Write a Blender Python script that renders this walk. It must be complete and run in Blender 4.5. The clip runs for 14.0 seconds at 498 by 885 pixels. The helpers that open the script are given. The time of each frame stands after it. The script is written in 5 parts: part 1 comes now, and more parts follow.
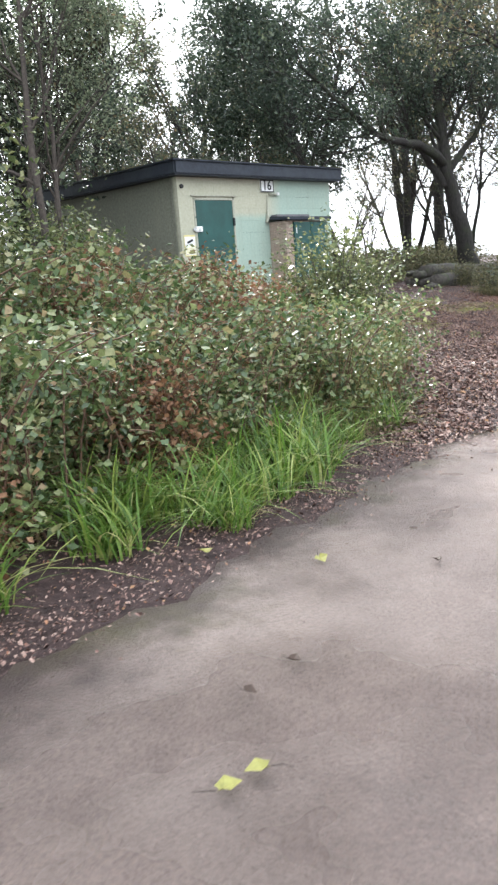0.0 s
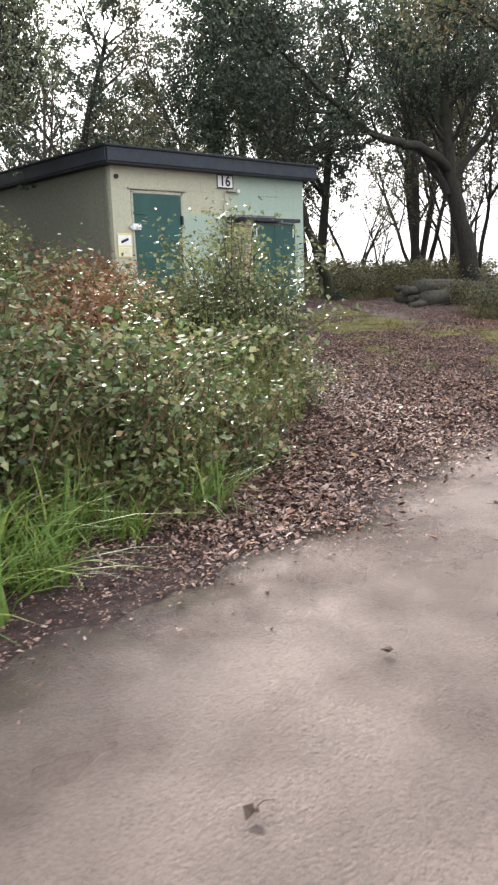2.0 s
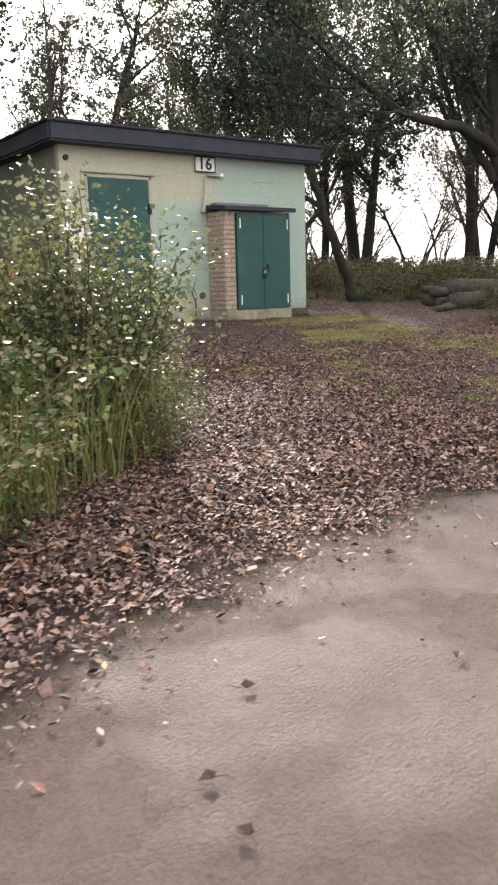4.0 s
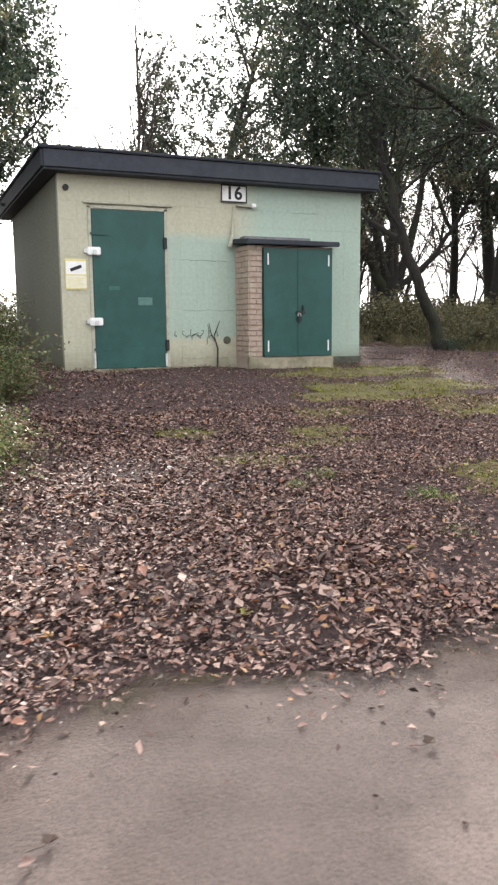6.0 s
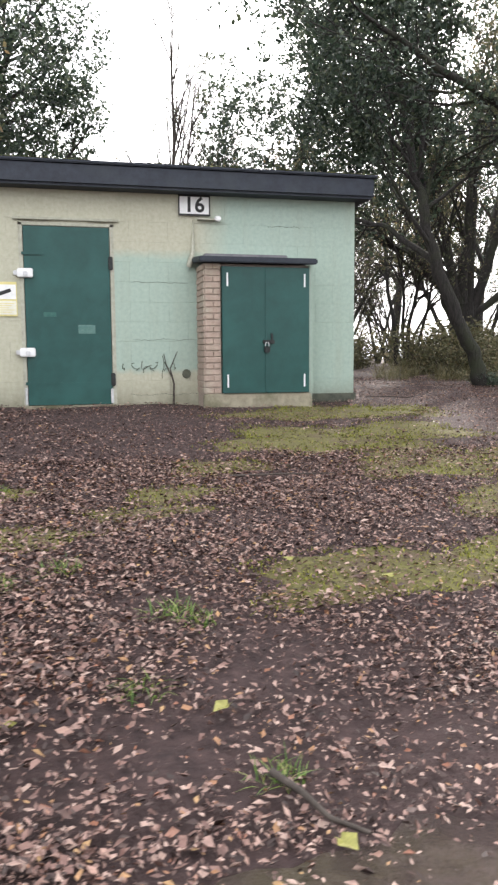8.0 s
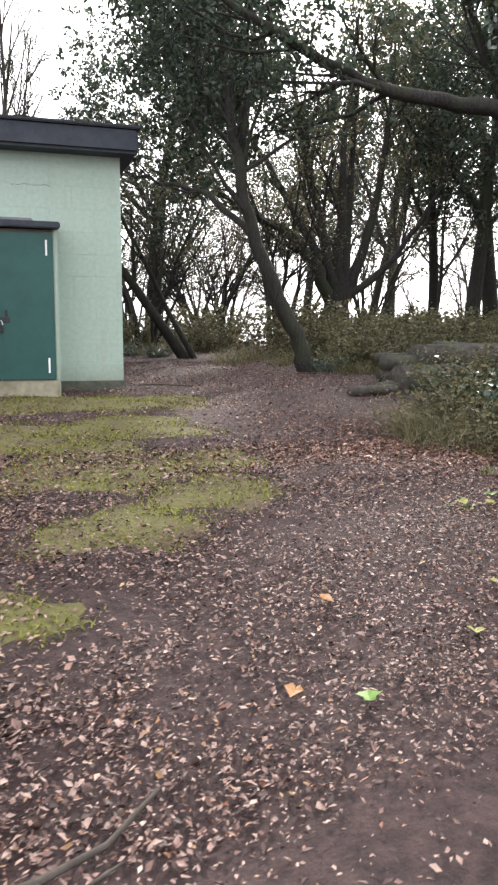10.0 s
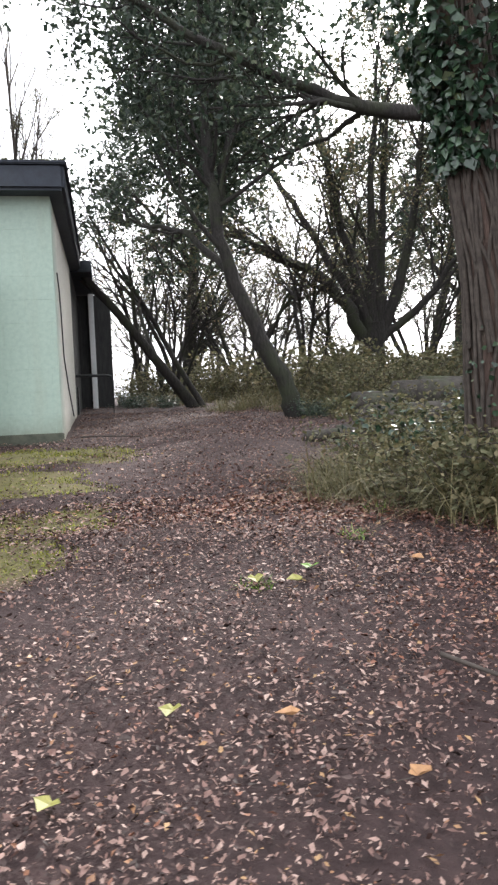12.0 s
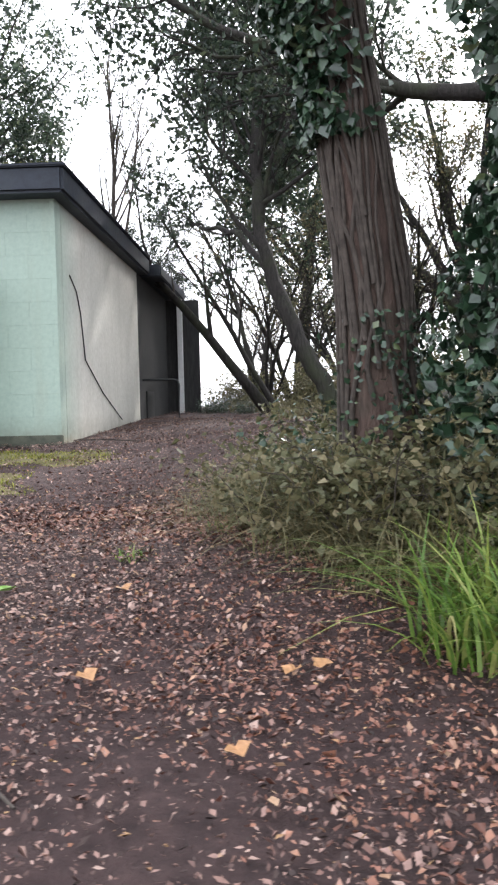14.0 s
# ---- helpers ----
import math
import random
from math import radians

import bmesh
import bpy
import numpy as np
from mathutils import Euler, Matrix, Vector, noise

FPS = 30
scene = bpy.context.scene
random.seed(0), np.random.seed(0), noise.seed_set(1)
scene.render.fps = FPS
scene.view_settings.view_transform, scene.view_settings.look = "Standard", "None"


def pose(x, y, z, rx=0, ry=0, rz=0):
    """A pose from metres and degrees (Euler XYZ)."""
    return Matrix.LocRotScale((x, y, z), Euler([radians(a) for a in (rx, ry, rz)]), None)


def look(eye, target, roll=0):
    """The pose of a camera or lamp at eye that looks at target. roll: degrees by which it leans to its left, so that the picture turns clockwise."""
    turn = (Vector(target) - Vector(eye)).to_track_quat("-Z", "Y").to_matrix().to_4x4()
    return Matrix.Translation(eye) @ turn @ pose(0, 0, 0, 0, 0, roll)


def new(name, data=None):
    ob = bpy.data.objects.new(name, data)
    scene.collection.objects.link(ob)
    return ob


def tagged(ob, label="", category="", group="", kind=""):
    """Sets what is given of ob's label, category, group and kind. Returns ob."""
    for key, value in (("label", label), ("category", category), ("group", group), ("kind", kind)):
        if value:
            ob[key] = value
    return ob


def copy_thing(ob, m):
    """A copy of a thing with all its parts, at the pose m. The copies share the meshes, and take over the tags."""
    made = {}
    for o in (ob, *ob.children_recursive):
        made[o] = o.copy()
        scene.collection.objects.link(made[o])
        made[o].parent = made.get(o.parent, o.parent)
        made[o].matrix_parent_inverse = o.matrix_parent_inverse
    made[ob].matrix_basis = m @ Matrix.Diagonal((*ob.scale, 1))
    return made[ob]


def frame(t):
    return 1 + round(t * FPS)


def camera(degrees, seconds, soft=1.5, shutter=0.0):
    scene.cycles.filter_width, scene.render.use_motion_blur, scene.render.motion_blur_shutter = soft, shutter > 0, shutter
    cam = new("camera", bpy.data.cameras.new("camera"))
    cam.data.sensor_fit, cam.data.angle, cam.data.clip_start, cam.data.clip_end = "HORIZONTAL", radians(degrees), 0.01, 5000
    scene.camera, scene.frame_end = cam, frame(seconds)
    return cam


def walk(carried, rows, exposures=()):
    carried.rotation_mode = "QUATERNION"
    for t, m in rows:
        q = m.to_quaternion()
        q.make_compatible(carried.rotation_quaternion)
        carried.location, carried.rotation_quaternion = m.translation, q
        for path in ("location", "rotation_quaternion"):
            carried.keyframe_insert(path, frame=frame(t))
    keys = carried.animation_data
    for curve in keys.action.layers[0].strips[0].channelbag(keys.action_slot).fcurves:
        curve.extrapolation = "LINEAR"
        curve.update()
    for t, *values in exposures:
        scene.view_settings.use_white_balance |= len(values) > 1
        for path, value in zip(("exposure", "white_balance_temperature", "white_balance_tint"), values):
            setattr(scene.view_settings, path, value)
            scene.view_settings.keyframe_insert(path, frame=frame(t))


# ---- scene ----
cam = camera(35.3, 14.0, soft=2.3, shutter=0.2)
PATH = [
    (0, (-9.625, -11.215, 0.646), (-8.26, -9.816, 0.223), -4.4),
    (0.5, (-8.989, -11.119, 0.637), (-7.684, -9.65, 0.263), -3.0),
    (1, (-8.361, -11.018, 0.645), (-7.013, -9.595, 0.246), -5.7),
    (1.5, (-7.705, -10.895, 0.602), (-6.383, -9.445, 0.215), -2.9),
    (2, (-7.072, -10.81, 0.571), (-5.756, -9.358, 0.17), -1.9),
    (2.5, (-6.443, -10.725, 0.549), (-5.188, -9.219, 0.153), -0.9),
    (3, (-5.789, -10.654, 0.526), (-4.554, -9.142, 0.091), -2.2),
    (3.5, (-5.13, -10.501, 0.513), (-3.961, -8.933, 0.095), -3.1),
    (4, (-4.515, -10.413, 0.526), (-3.364, -8.827, 0.128), -1.5),
    (6.5, (-1.163, -9.875, 0.537), (-0.476, -8.016, 0.265), -0.4),
    (7, (-0.52, -9.642, 0.525), (0.098, -7.758, 0.263), -0.3),
    (7.5, (0.106, -9.456, 0.523), (0.677, -7.554, 0.286), -1.0),
    (8, (0.707, -9.229, 0.528), (1.182, -7.298, 0.316), -0.4),
    (8.5, (1.327, -9.095, 0.511), (1.862, -7.182, 0.272), -0.1),
    (9, (2.011, -8.95, 0.554), (2.674, -7.088, 0.244), 1.0),
    (11.5, (4.308, -8.058, 0.452), (4.74, -6.109, 0.315), -1.9),
    (12, (4.766, -8.027, 0.429), (5.122, -6.063, 0.301), -2.3),
    (12.5, (5.226, -7.959, 0.408), (5.364, -5.969, 0.267), -2.2),
    (13, (5.668, -7.906, 0.406), (5.857, -5.919, 0.27), -2.5),
    (13.5, (6.103, -7.798, 0.399), (6.143, -5.802, 0.278), -2.2),
    (14, (6.534, -7.706, 0.353), (6.446, -5.71, 0.258), -1.3),
]
walk(cam, [(t, look(eye, target, roll)) for t, eye, target, roll in PATH],
     [(0, 1.72, 6200, 8), (1.5, 1.52, 6450, 10), (3.0, 1.25, 6900, 12), (4.0, 1.28, 7000, 13), (6.5, 1.46, 6700, 12), (9.0, 1.58, 6600, 13), (11.5, 1.52, 6500, 12), (14.0, 1.72, 6300, 13)])

# ---- world, sun, exposure ----
SUN_DIR = Vector((0.42, 0.78, 0.55)).normalized()
world = bpy.data.worlds.new("overcast_sky")
scene.world = world
world.use_nodes = True
wn, wl = world.node_tree.nodes, world.node_tree.links
sky = wn.new("ShaderNodeTexSky")
sky.sky_type, sky.sun_disc = "NISHITA", False
sky.sun_elevation = math.asin(SUN_DIR.z)
sky.sun_rotation = math.atan2(SUN_DIR.x, SUN_DIR.y)
sky.air_density, sky.dust_density = 1.0, 4.0
grey = wn.new("ShaderNodeHueSaturation")
grey.inputs["Saturation"].default_value = 0.3
wl.new(sky.outputs[0], grey.inputs["Color"])
cloud = wn.new("ShaderNodeMix")
cloud.data_type = "RGBA"
cloud.inputs[0].default_value = 0.72
cloud.inputs[7].default_value = (9.3, 9.6, 10.0, 1)
wl.new(grey.outputs[0], cloud.inputs[6])
wl.new(cloud.outputs[2], wn["Background"].inputs[0])
wn["Background"].inputs[1].default_value = 0.13

sun_data = bpy.data.lights.new("sun", "SUN")
sun_data.energy, sun_data.angle, sun_data.color = 3.0, radians(3), (1.0, 0.95, 0.89)
sun = new("sun", sun_data)
sun.matrix_world = look((0, 0, 20), Vector((0, 0, 20)) - SUN_DIR)

rng = np.random.default_rng(7)


# ---- materials ----
def material(name, rough=0.8, metal=0.0, spec=0.4):
    m = bpy.data.materials.new(name)
    m.use_nodes = True
    b = m.node_tree.nodes["Principled BSDF"]
    b.inputs["Roughness"].default_value = rough
    b.inputs["Metallic"].default_value = metal
    b.inputs["Specular IOR Level"].default_value = spec
    return m, m.node_tree.nodes, m.node_tree.links, b


def ramp(n, stops, interp="LINEAR"):
    r = n.new("ShaderNodeValToRGB")
    r.color_ramp.interpolation = interp
    e = r.color_ramp.elements
    while len(e) < len(stops):
        e.new(0.5)
    for i, (p, c) in enumerate(stops):
        e[i].position, e[i].color = p, (*c, 1)
    return r


def noise_tex(n, l, scale, detail=6, rough=0.6, world_space=False, stretch=None):
    t = n.new("ShaderNodeTexNoise")
    t.inputs["Scale"].default_value, t.inputs["Detail"].default_value, t.inputs["Roughness"].default_value = scale, detail, rough
    src = n.new("ShaderNodeNewGeometry").outputs["Position"] if world_space else n.new("ShaderNodeTexCoord").outputs["Object"]
    if stretch:
        mp = n.new("ShaderNodeMapping")
        mp.inputs["Scale"].default_value = stretch
        l.new(src, mp.inputs["Vector"])
        src = mp.outputs[0]
    l.new(src, t.inputs["Vector"])
    return t


def mix(n, l, kind, fac, a, b):
    m = n.new("ShaderNodeMix")
    m.data_type, m.blend_type = "RGBA", kind
    for sock, v in ((m.inputs[0], fac), (m.inputs[6], a), (m.inputs[7], b)):
        if isinstance(v, (int, float)):
            sock.default_value = v
        elif isinstance(v, tuple):
            sock.default_value = (*v, 1)
        else:
            l.new(v, sock)
    return m.outputs[2]


def bump(n, l, b, height, strength=0.4, dist=0.01):
    k = n.new("ShaderNodeBump")
    k.inputs["Strength"].default_value, k.inputs["Distance"].default_value = strength, dist
    l.new(height, k.inputs["Height"])
    l.new(k.outputs[0], b.inputs["Normal"])


def surface(name, dark, light, scale=8, rough=0.8, relief=0.4, stain=None, stain_scale=1.2, metal=0.0, stretch=None, dist=0.01, spec=0.4, world_space=True):
    """Two scales of variation and fine relief."""
    m, n, l, b = material(name, rough, metal, spec)
    fine = noise_tex(n, l, scale, 8, 0.65, world_space, stretch)
    col = ramp(n, [(0.3, dark), (0.7, light)])
    l.new(fine.outputs[0], col.inputs[0])
    out = col.outputs[0]
    if stain:
        big = noise_tex(n, l, stain_scale, 5, 0.6, world_space)
        mask = ramp(n, [(0.48, (0, 0, 0)), (0.68, (1, 1, 1))])
        l.new(big.outputs[0], mask.inputs[0])
        out = mix(n, l, "MIX", mask.outputs[0], out, stain)
    l.new(out, b.inputs["Base Color"])
    if relief:
        bump(n, l, b, fine.outputs[0], relief, dist)
    return m


def leafy(name, stops, rough=0.55, trans=0.25, spec=0.4):
    """Leaf colours vary from leaf to leaf; thin leaves let some light through."""
    m, n, l, b = material(name, rough, 0, spec)
    g = n.new("ShaderNodeNewGeometry")
    col = ramp(n, stops)
    l.new(g.outputs["Random Per Island"], col.inputs[0])
    fine = noise_tex(n, l, 60, 3, 0.6, True)
    v = ramp(n, [(0.3, (0.7, 0.7, 0.7)), (0.7, (1.1, 1.1, 1.1))])
    l.new(fine.outputs[0], v.inputs[0])
    c = mix(n, l, "MULTIPLY", 1.0, col.outputs[0], v.outputs[0])
    l.new(c, b.inputs["Base Color"])
    if trans:
        t = n.new("ShaderNodeBsdfTranslucent")
        l.new(c, t.inputs[0])
        s = n.new("ShaderNodeMixShader")
        s.inputs[0].default_value = trans
        l.new(b.outputs[0], s.inputs[1])
        l.new(t.outputs[0], s.inputs[2])
        l.new(s.outputs[0], n["Material Output"].inputs[0])
    return m


M_SOIL = surface("wet_soil", (0.022, 0.014, 0.014), (0.08, 0.05, 0.047), 14, 0.88, 1.0, (0.05, 0.031, 0.03), 1.1, dist=0.04, spec=0.3)
M_ROAD = surface("worn_tarmac", (0.145, 0.108, 0.098), (0.23, 0.174, 0.157), 3.0, 0.55, 0.0, (0.315, 0.246, 0.22), 0.7, spec=0.5)


def road_detail():
    n, l = M_ROAD.node_tree.nodes, M_ROAD.node_tree.links
    b = n["Principled BSDF"]
    grit = noise_tex(n, l, 62, 6, 0.8, True)
    chip = n.new("ShaderNodeTexVoronoi")
    chip.inputs["Scale"].default_value = 75
    l.new(n.new("ShaderNodeNewGeometry").outputs["Position"], chip.inputs["Vector"])
    both = n.new("ShaderNodeMath")
    both.operation = "MULTIPLY_ADD"
    both.inputs[1].default_value = -0.55
    l.new(chip.outputs["Distance"], both.inputs[0])
    l.new(grit.outputs[0], both.inputs[2])
    bump(n, l, b, both.outputs[0], 1.0, 0.028)
    old = b.inputs["Base Color"].links[0].from_socket
    sp = ramp(n, [(0.32, (0.55, 0.53, 0.52)), (0.5, (0.97, 0.97, 0.97)), (0.7, (1.3, 1.27, 1.22))])
    l.new(grit.outputs[0], sp.inputs[0])
    l.new(mix(n, l, "MULTIPLY", 0.8, old, sp.outputs[0]), b.inputs["Base Color"])
    wet = noise_tex(n, l, 0.8, 4, 0.6, True)
    rr = ramp(n, [(0.44, (0.24, 0.24, 0.24)), (0.6, (0.62, 0.62, 0.62))])
    l.new(wet.outputs[0], rr.inputs[0])
    l.new(rr.outputs[0], b.inputs["Roughness"])


road_detail()


def road_verge():
    """Silt and crushed leaf spread from the verge over the tarmac in ragged tongues."""
    n, l = M_ROAD.node_tree.nodes, M_ROAD.node_tree.links
    b = n["Principled BSDF"]
    at = n.new("ShaderNodeAttribute")
    at.attribute_name = "verge"
    ns = noise_tex(n, l, 3.2, 7, 0.7, True)
    sub = n.new("ShaderNodeMath")
    sub.operation = "SUBTRACT"
    l.new(ns.outputs[0], sub.inputs[0])
    l.new(at.outputs["Fac"], sub.inputs[1])
    mk = ramp(n, [(0.0, (0, 0, 0)), (0.3, (1, 1, 1))])
    l.new(sub.outputs[0], mk.inputs[0])
    old = b.inputs["Base Color"].links[0].from_socket
    algae = noise_tex(n, l, 1.3, 6, 0.65, True)
    am = ramp(n, [(0.45, (0, 0, 0)), (0.62, (1, 1, 1))])
    l.new(algae.outputs[0], am.inputs[0])
    silt = mix(n, l, "MIX", am.outputs[0], (0.085, 0.058, 0.052), (0.105, 0.085, 0.048))
    l.new(mix(n, l, "MIX", mk.outputs[0], old, silt), b.inputs["Base Color"])


road_verge()


def painted_wall():
    """Masonry paint: cream on the older part, mint where it was painted over, grime at the foot."""
    m, n, l, b = material("painted_block_wall", 0.75)
    pos = n.new("ShaderNodeNewGeometry").outputs["Position"]
    xyz = n.new("ShaderNodeSeparateXYZ")
    l.new(pos, xyz.inputs[0])
    wob = noise_tex(n, l, 5, 4, 0.6, True)

    def step(sock, lo, hi):
        r = n.new("ShaderNodeMapRange")
        r.inputs["From Min"].default_value, r.inputs["From Max"].default_value = lo, hi
        a = n.new("ShaderNodeMath")
        a.operation = "MULTIPLY_ADD"
        a.inputs[1].default_value, a.inputs[2].default_value = 0.12, -0.06
        l.new(wob.outputs[0], a.inputs[0])
        s = n.new("ShaderNodeMath")
        l.new(sock, s.inputs[0])
        l.new(a.outputs[0], s.inputs[1])
        l.new(s.outputs[0], r.inputs[0])
        return r.outputs[0]

    def math2(op, a, c):
        k = n.new("ShaderNodeMath")
        k.operation = op
        l.new(a, k.inputs[0])
        l.new(c, k.inputs[1])
        return k.outputs[0]

    right = step(xyz.outputs[0], 2.35, 2.75)
    panel = math2("MULTIPLY", math2("MULTIPLY", step(xyz.outputs[0], 1.34, 1.40), step(xyz.outputs[2], 1.80, 1.68)), step(xyz.outputs[2], 0.36, 0.42))
    above = math2("MULTIPLY", right, step(xyz.outputs[2], 0.02, 0.10))
    mint = math2("MAXIMUM", panel, above)
    side = step(xyz.outputs[1], 0.05, 0.9)
    fine = noise_tex(n, l, 22, 6, 0.6, True)
    cream = ramp(n, [(0.3, (0.38, 0.375, 0.285)), (0.7, (0.47, 0.465, 0.365))])
    green = ramp(n, [(0.3, (0.30, 0.385, 0.33)), (0.7, (0.36, 0.455, 0.39))])
    pale = ramp(n, [(0.3, (0.53, 0.52, 0.46)), (0.7, (0.66, 0.65, 0.59))])
    for r in (cream, green, pale):
        l.new(fine.outputs[0], r.inputs[0])
    c = mix(n, l, "MIX", mint, cream.outputs[0], green.outputs[0])
    right_side = math2("MULTIPLY", side, step(xyz.outputs[0], 4.2, 4.28))
    c = mix(n, l, "MIX", right_side, c, pale.outputs[0])
    # left side wall: unpainted grey-green, with its standing shade darkened into the colour
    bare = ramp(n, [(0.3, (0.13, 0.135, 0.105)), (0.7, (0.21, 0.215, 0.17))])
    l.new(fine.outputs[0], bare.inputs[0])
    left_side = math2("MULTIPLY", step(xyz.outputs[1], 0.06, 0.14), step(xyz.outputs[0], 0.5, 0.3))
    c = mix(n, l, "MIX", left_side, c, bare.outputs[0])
    streak = noise_tex(n, l, 2.2, 5, 0.65, True, (2.5, 2.5, 0.35))
    sm = ramp(n, [(0.5, (0, 0, 0)), (0.8, (0.28, 0.28, 0.28))])
    l.new(streak.outputs[0], sm.inputs[0])
    c = mix(n, l, "MIX", sm.outputs[0], c, (0.27, 0.265, 0.19))
    foot = step(xyz.outputs[2], 0.30, 0.02)
    blot = noise_tex(n, l, 6, 5, 0.7, True)
    fm = math2("MULTIPLY", foot, blot.outputs[0])
    c = mix(n, l, "MIX", fm, c, (0.13, 0.12, 0.075))
    l.new(c, b.inputs["Base Color"])
    bump(n, l, b, fine.outputs[0], 0.35, 0.006)
    return m


M_WALL = painted_wall()
M_FASCIA = surface("bitumen_fascia", (0.013, 0.017, 0.026), (0.028, 0.035, 0.05), 14, 0.65, 0.4, (0.034, 0.042, 0.05), 1.6)
M_LEAD = surface("grey_lead", (0.09, 0.09, 0.1), (0.17, 0.17, 0.18), 18, 0.5, 0.3, (0.2, 0.19, 0.2), 3)
M_ROOF_MOSS = surface("roof_moss", (0.05, 0.06, 0.02), (0.12, 0.12, 0.05), 20, 0.95, 0.8)
M_GREEN = surface("green_door_paint", (0.006, 0.05, 0.045), (0.009, 0.068, 0.06), 7, 0.45, 0.15, (0.013, 0.078, 0.07), 1.8)
M_FRAME = surface("weathered_frame", (0.30, 0.30, 0.24), (0.45, 0.45, 0.37), 18, 0.8, 0.4)
M_DARKIRON = surface("dark_iron", (0.015, 0.018, 0.018), (0.04, 0.042, 0.042), 30, 0.55, 0.3, metal=0.4)
M_WHITE = surface("white_enamel", (0.68, 0.69, 0.68), (0.8, 0.8, 0.8), 20, 0.45, 0.1)
M_STEEL = surface("galvanised_steel", (0.42, 0.43, 0.44), (0.62, 0.63, 0.64), 25, 0.35, 0.1, metal=0.7)
M_BLACK = surface("black_paint", (0.012, 0.012, 0.013), (0.02, 0.02, 0.022), 20, 0.6, 0.1)
M_YELLOW = surface("yellow_print", (0.6, 0.53, 0.22), (0.7, 0.63, 0.3), 20, 0.6, 0.05)
M_PAPER = surface("pale_print", (0.62, 0.62, 0.52), (0.72, 0.71, 0.62), 20, 0.6, 0.05)
M_BRICK = surface("pinkish_brick", (0.27, 0.2, 0.165), (0.42, 0.33, 0.27), 16, 0.9, 0.6, (0.36, 0.33, 0.26), 3)
M_MORTAR = surface("mortar", (0.27, 0.22, 0.185), (0.38, 0.315, 0.265), 30, 0.95, 0.6)
M_CONCRETE = surface("stained_concrete", (0.2, 0.18, 0.13), (0.34, 0.31, 0.23), 12, 0.9, 0.6, (0.12, 0.115, 0.07), 2.2)
M_PLINTH = surface("dark_plinth", (0.045, 0.05, 0.04), (0.11, 0.115, 0.085), 10, 0.9, 0.5)
M_DARKWALL = surface("dark_timber_wall", (0.02, 0.02, 0.021), (0.05, 0.05, 0.048), 9, 0.85, 0.4, stretch=(3, 3, 0.5))
M_BARK = surface("dark_bark", (0.012, 0.011, 0.010), (0.042, 0.037, 0.034), 14, 0.95, 1.0, (0.032, 0.038, 0.02), 2.0, stretch=(2.2, 2.2, 0.5), dist=0.03)
M_BARK_PINE = surface("reddish_bark", (0.045, 0.03, 0.025), (0.135, 0.09, 0.073), 11, 0.95, 1.0, (0.075, 0.065, 0.05), 2.0, stretch=(3, 3, 0.5), dist=0.04)
M_TWIG = surface("grey_twig", (0.03, 0.024, 0.02), (0.08, 0.065, 0.055), 20, 0.9, 0.4)
M_LOG = surface("old_log", (0.022, 0.019, 0.017), (0.09, 0.08, 0.07), 10, 0.95, 0.8, (0.06, 0.075, 0.035), 2, dist=0.02)
M_CANE = surface("bramble_cane", (0.09, 0.05, 0.035), (0.2, 0.12, 0.08), 20, 0.8, 0.3)
M_LITTER = leafy("leaf_litter", [(0.0, (0.028, 0.017, 0.015)), (0.3, (0.085, 0.049, 0.042)), (0.55, (0.2, 0.112, 0.092)), (0.75, (0.32, 0.205, 0.17)), (0.92, (0.42, 0.3, 0.25)), (0.96, (0.25, 0.1, 0.06)), (1.0, (0.4, 0.25, 0.12))], 0.58, 0.0, 0.35)
M_LITTER_RED = leafy("rust_leaf_litter", [(0.0, (0.06, 0.025, 0.018)), (0.5, (0.19, 0.075, 0.05)), (0.85, (0.3, 0.14, 0.09)), (1.0, (0.42, 0.27, 0.17))], 0.45, 0.0, 0.5)
M_EVER = leafy("evergreen_leaf", [(0.0, (0.02, 0.034, 0.024)), (0.5, (0.045, 0.068, 0.044)), (0.9, (0.075, 0.10, 0.06)), (1.0, (0.12, 0.14, 0.08))], 0.4, 0.35)
M_SPARSE = leafy("autumn_leaf", [(0.0, (0.055, 0.065, 0.034)), (0.5, (0.10, 0.11, 0.055)), (0.85, (0.17, 0.15, 0.08)), (1.0, (0.24, 0.17, 0.09))], 0.55, 0.42)
M_SCRUB = leafy("scrub_leaf", [(0.0, (0.07, 0.075, 0.035)), (0.5, (0.14, 0.14, 0.07)), (1.0, (0.24, 0.2, 0.11))], 0.6, 0.35)
M_RUST = leafy("bracken_frond", [(0.0, (0.12, 0.06, 0.035)), (0.5, (0.25, 0.125, 0.065)), (1.0, (0.36, 0.21, 0.12))], 0.6, 0.3)
M_BRAMBLE = leafy("bramble_leaf", [(0.0, (0.04, 0.07, 0.026)), (0.3, (0.095, 0.15, 0.052)), (0.6, (0.18, 0.225, 0.085)), (0.82, (0.29, 0.3, 0.14)), (0.94, (0.27, 0.24, 0.11)), (1.0, (0.34, 0.22, 0.12))], 0.3, 0.38, 0.6)
M_SHRUB = leafy("shrub_leaf", [(0.0, (0.06, 0.085, 0.035)), (0.5, (0.14, 0.17, 0.07)), (1.0, (0.28, 0.29, 0.13))], 0.27, 0.4, 0.6)
M_GRASS = leafy("grass_blade", [(0.0, (0.06, 0.12, 0.02)), (0.45, (0.14, 0.25, 0.045)), (0.8, (0.28, 0.36, 0.08)), (1.0, (0.45, 0.4, 0.18))], 0.4, 0.4)
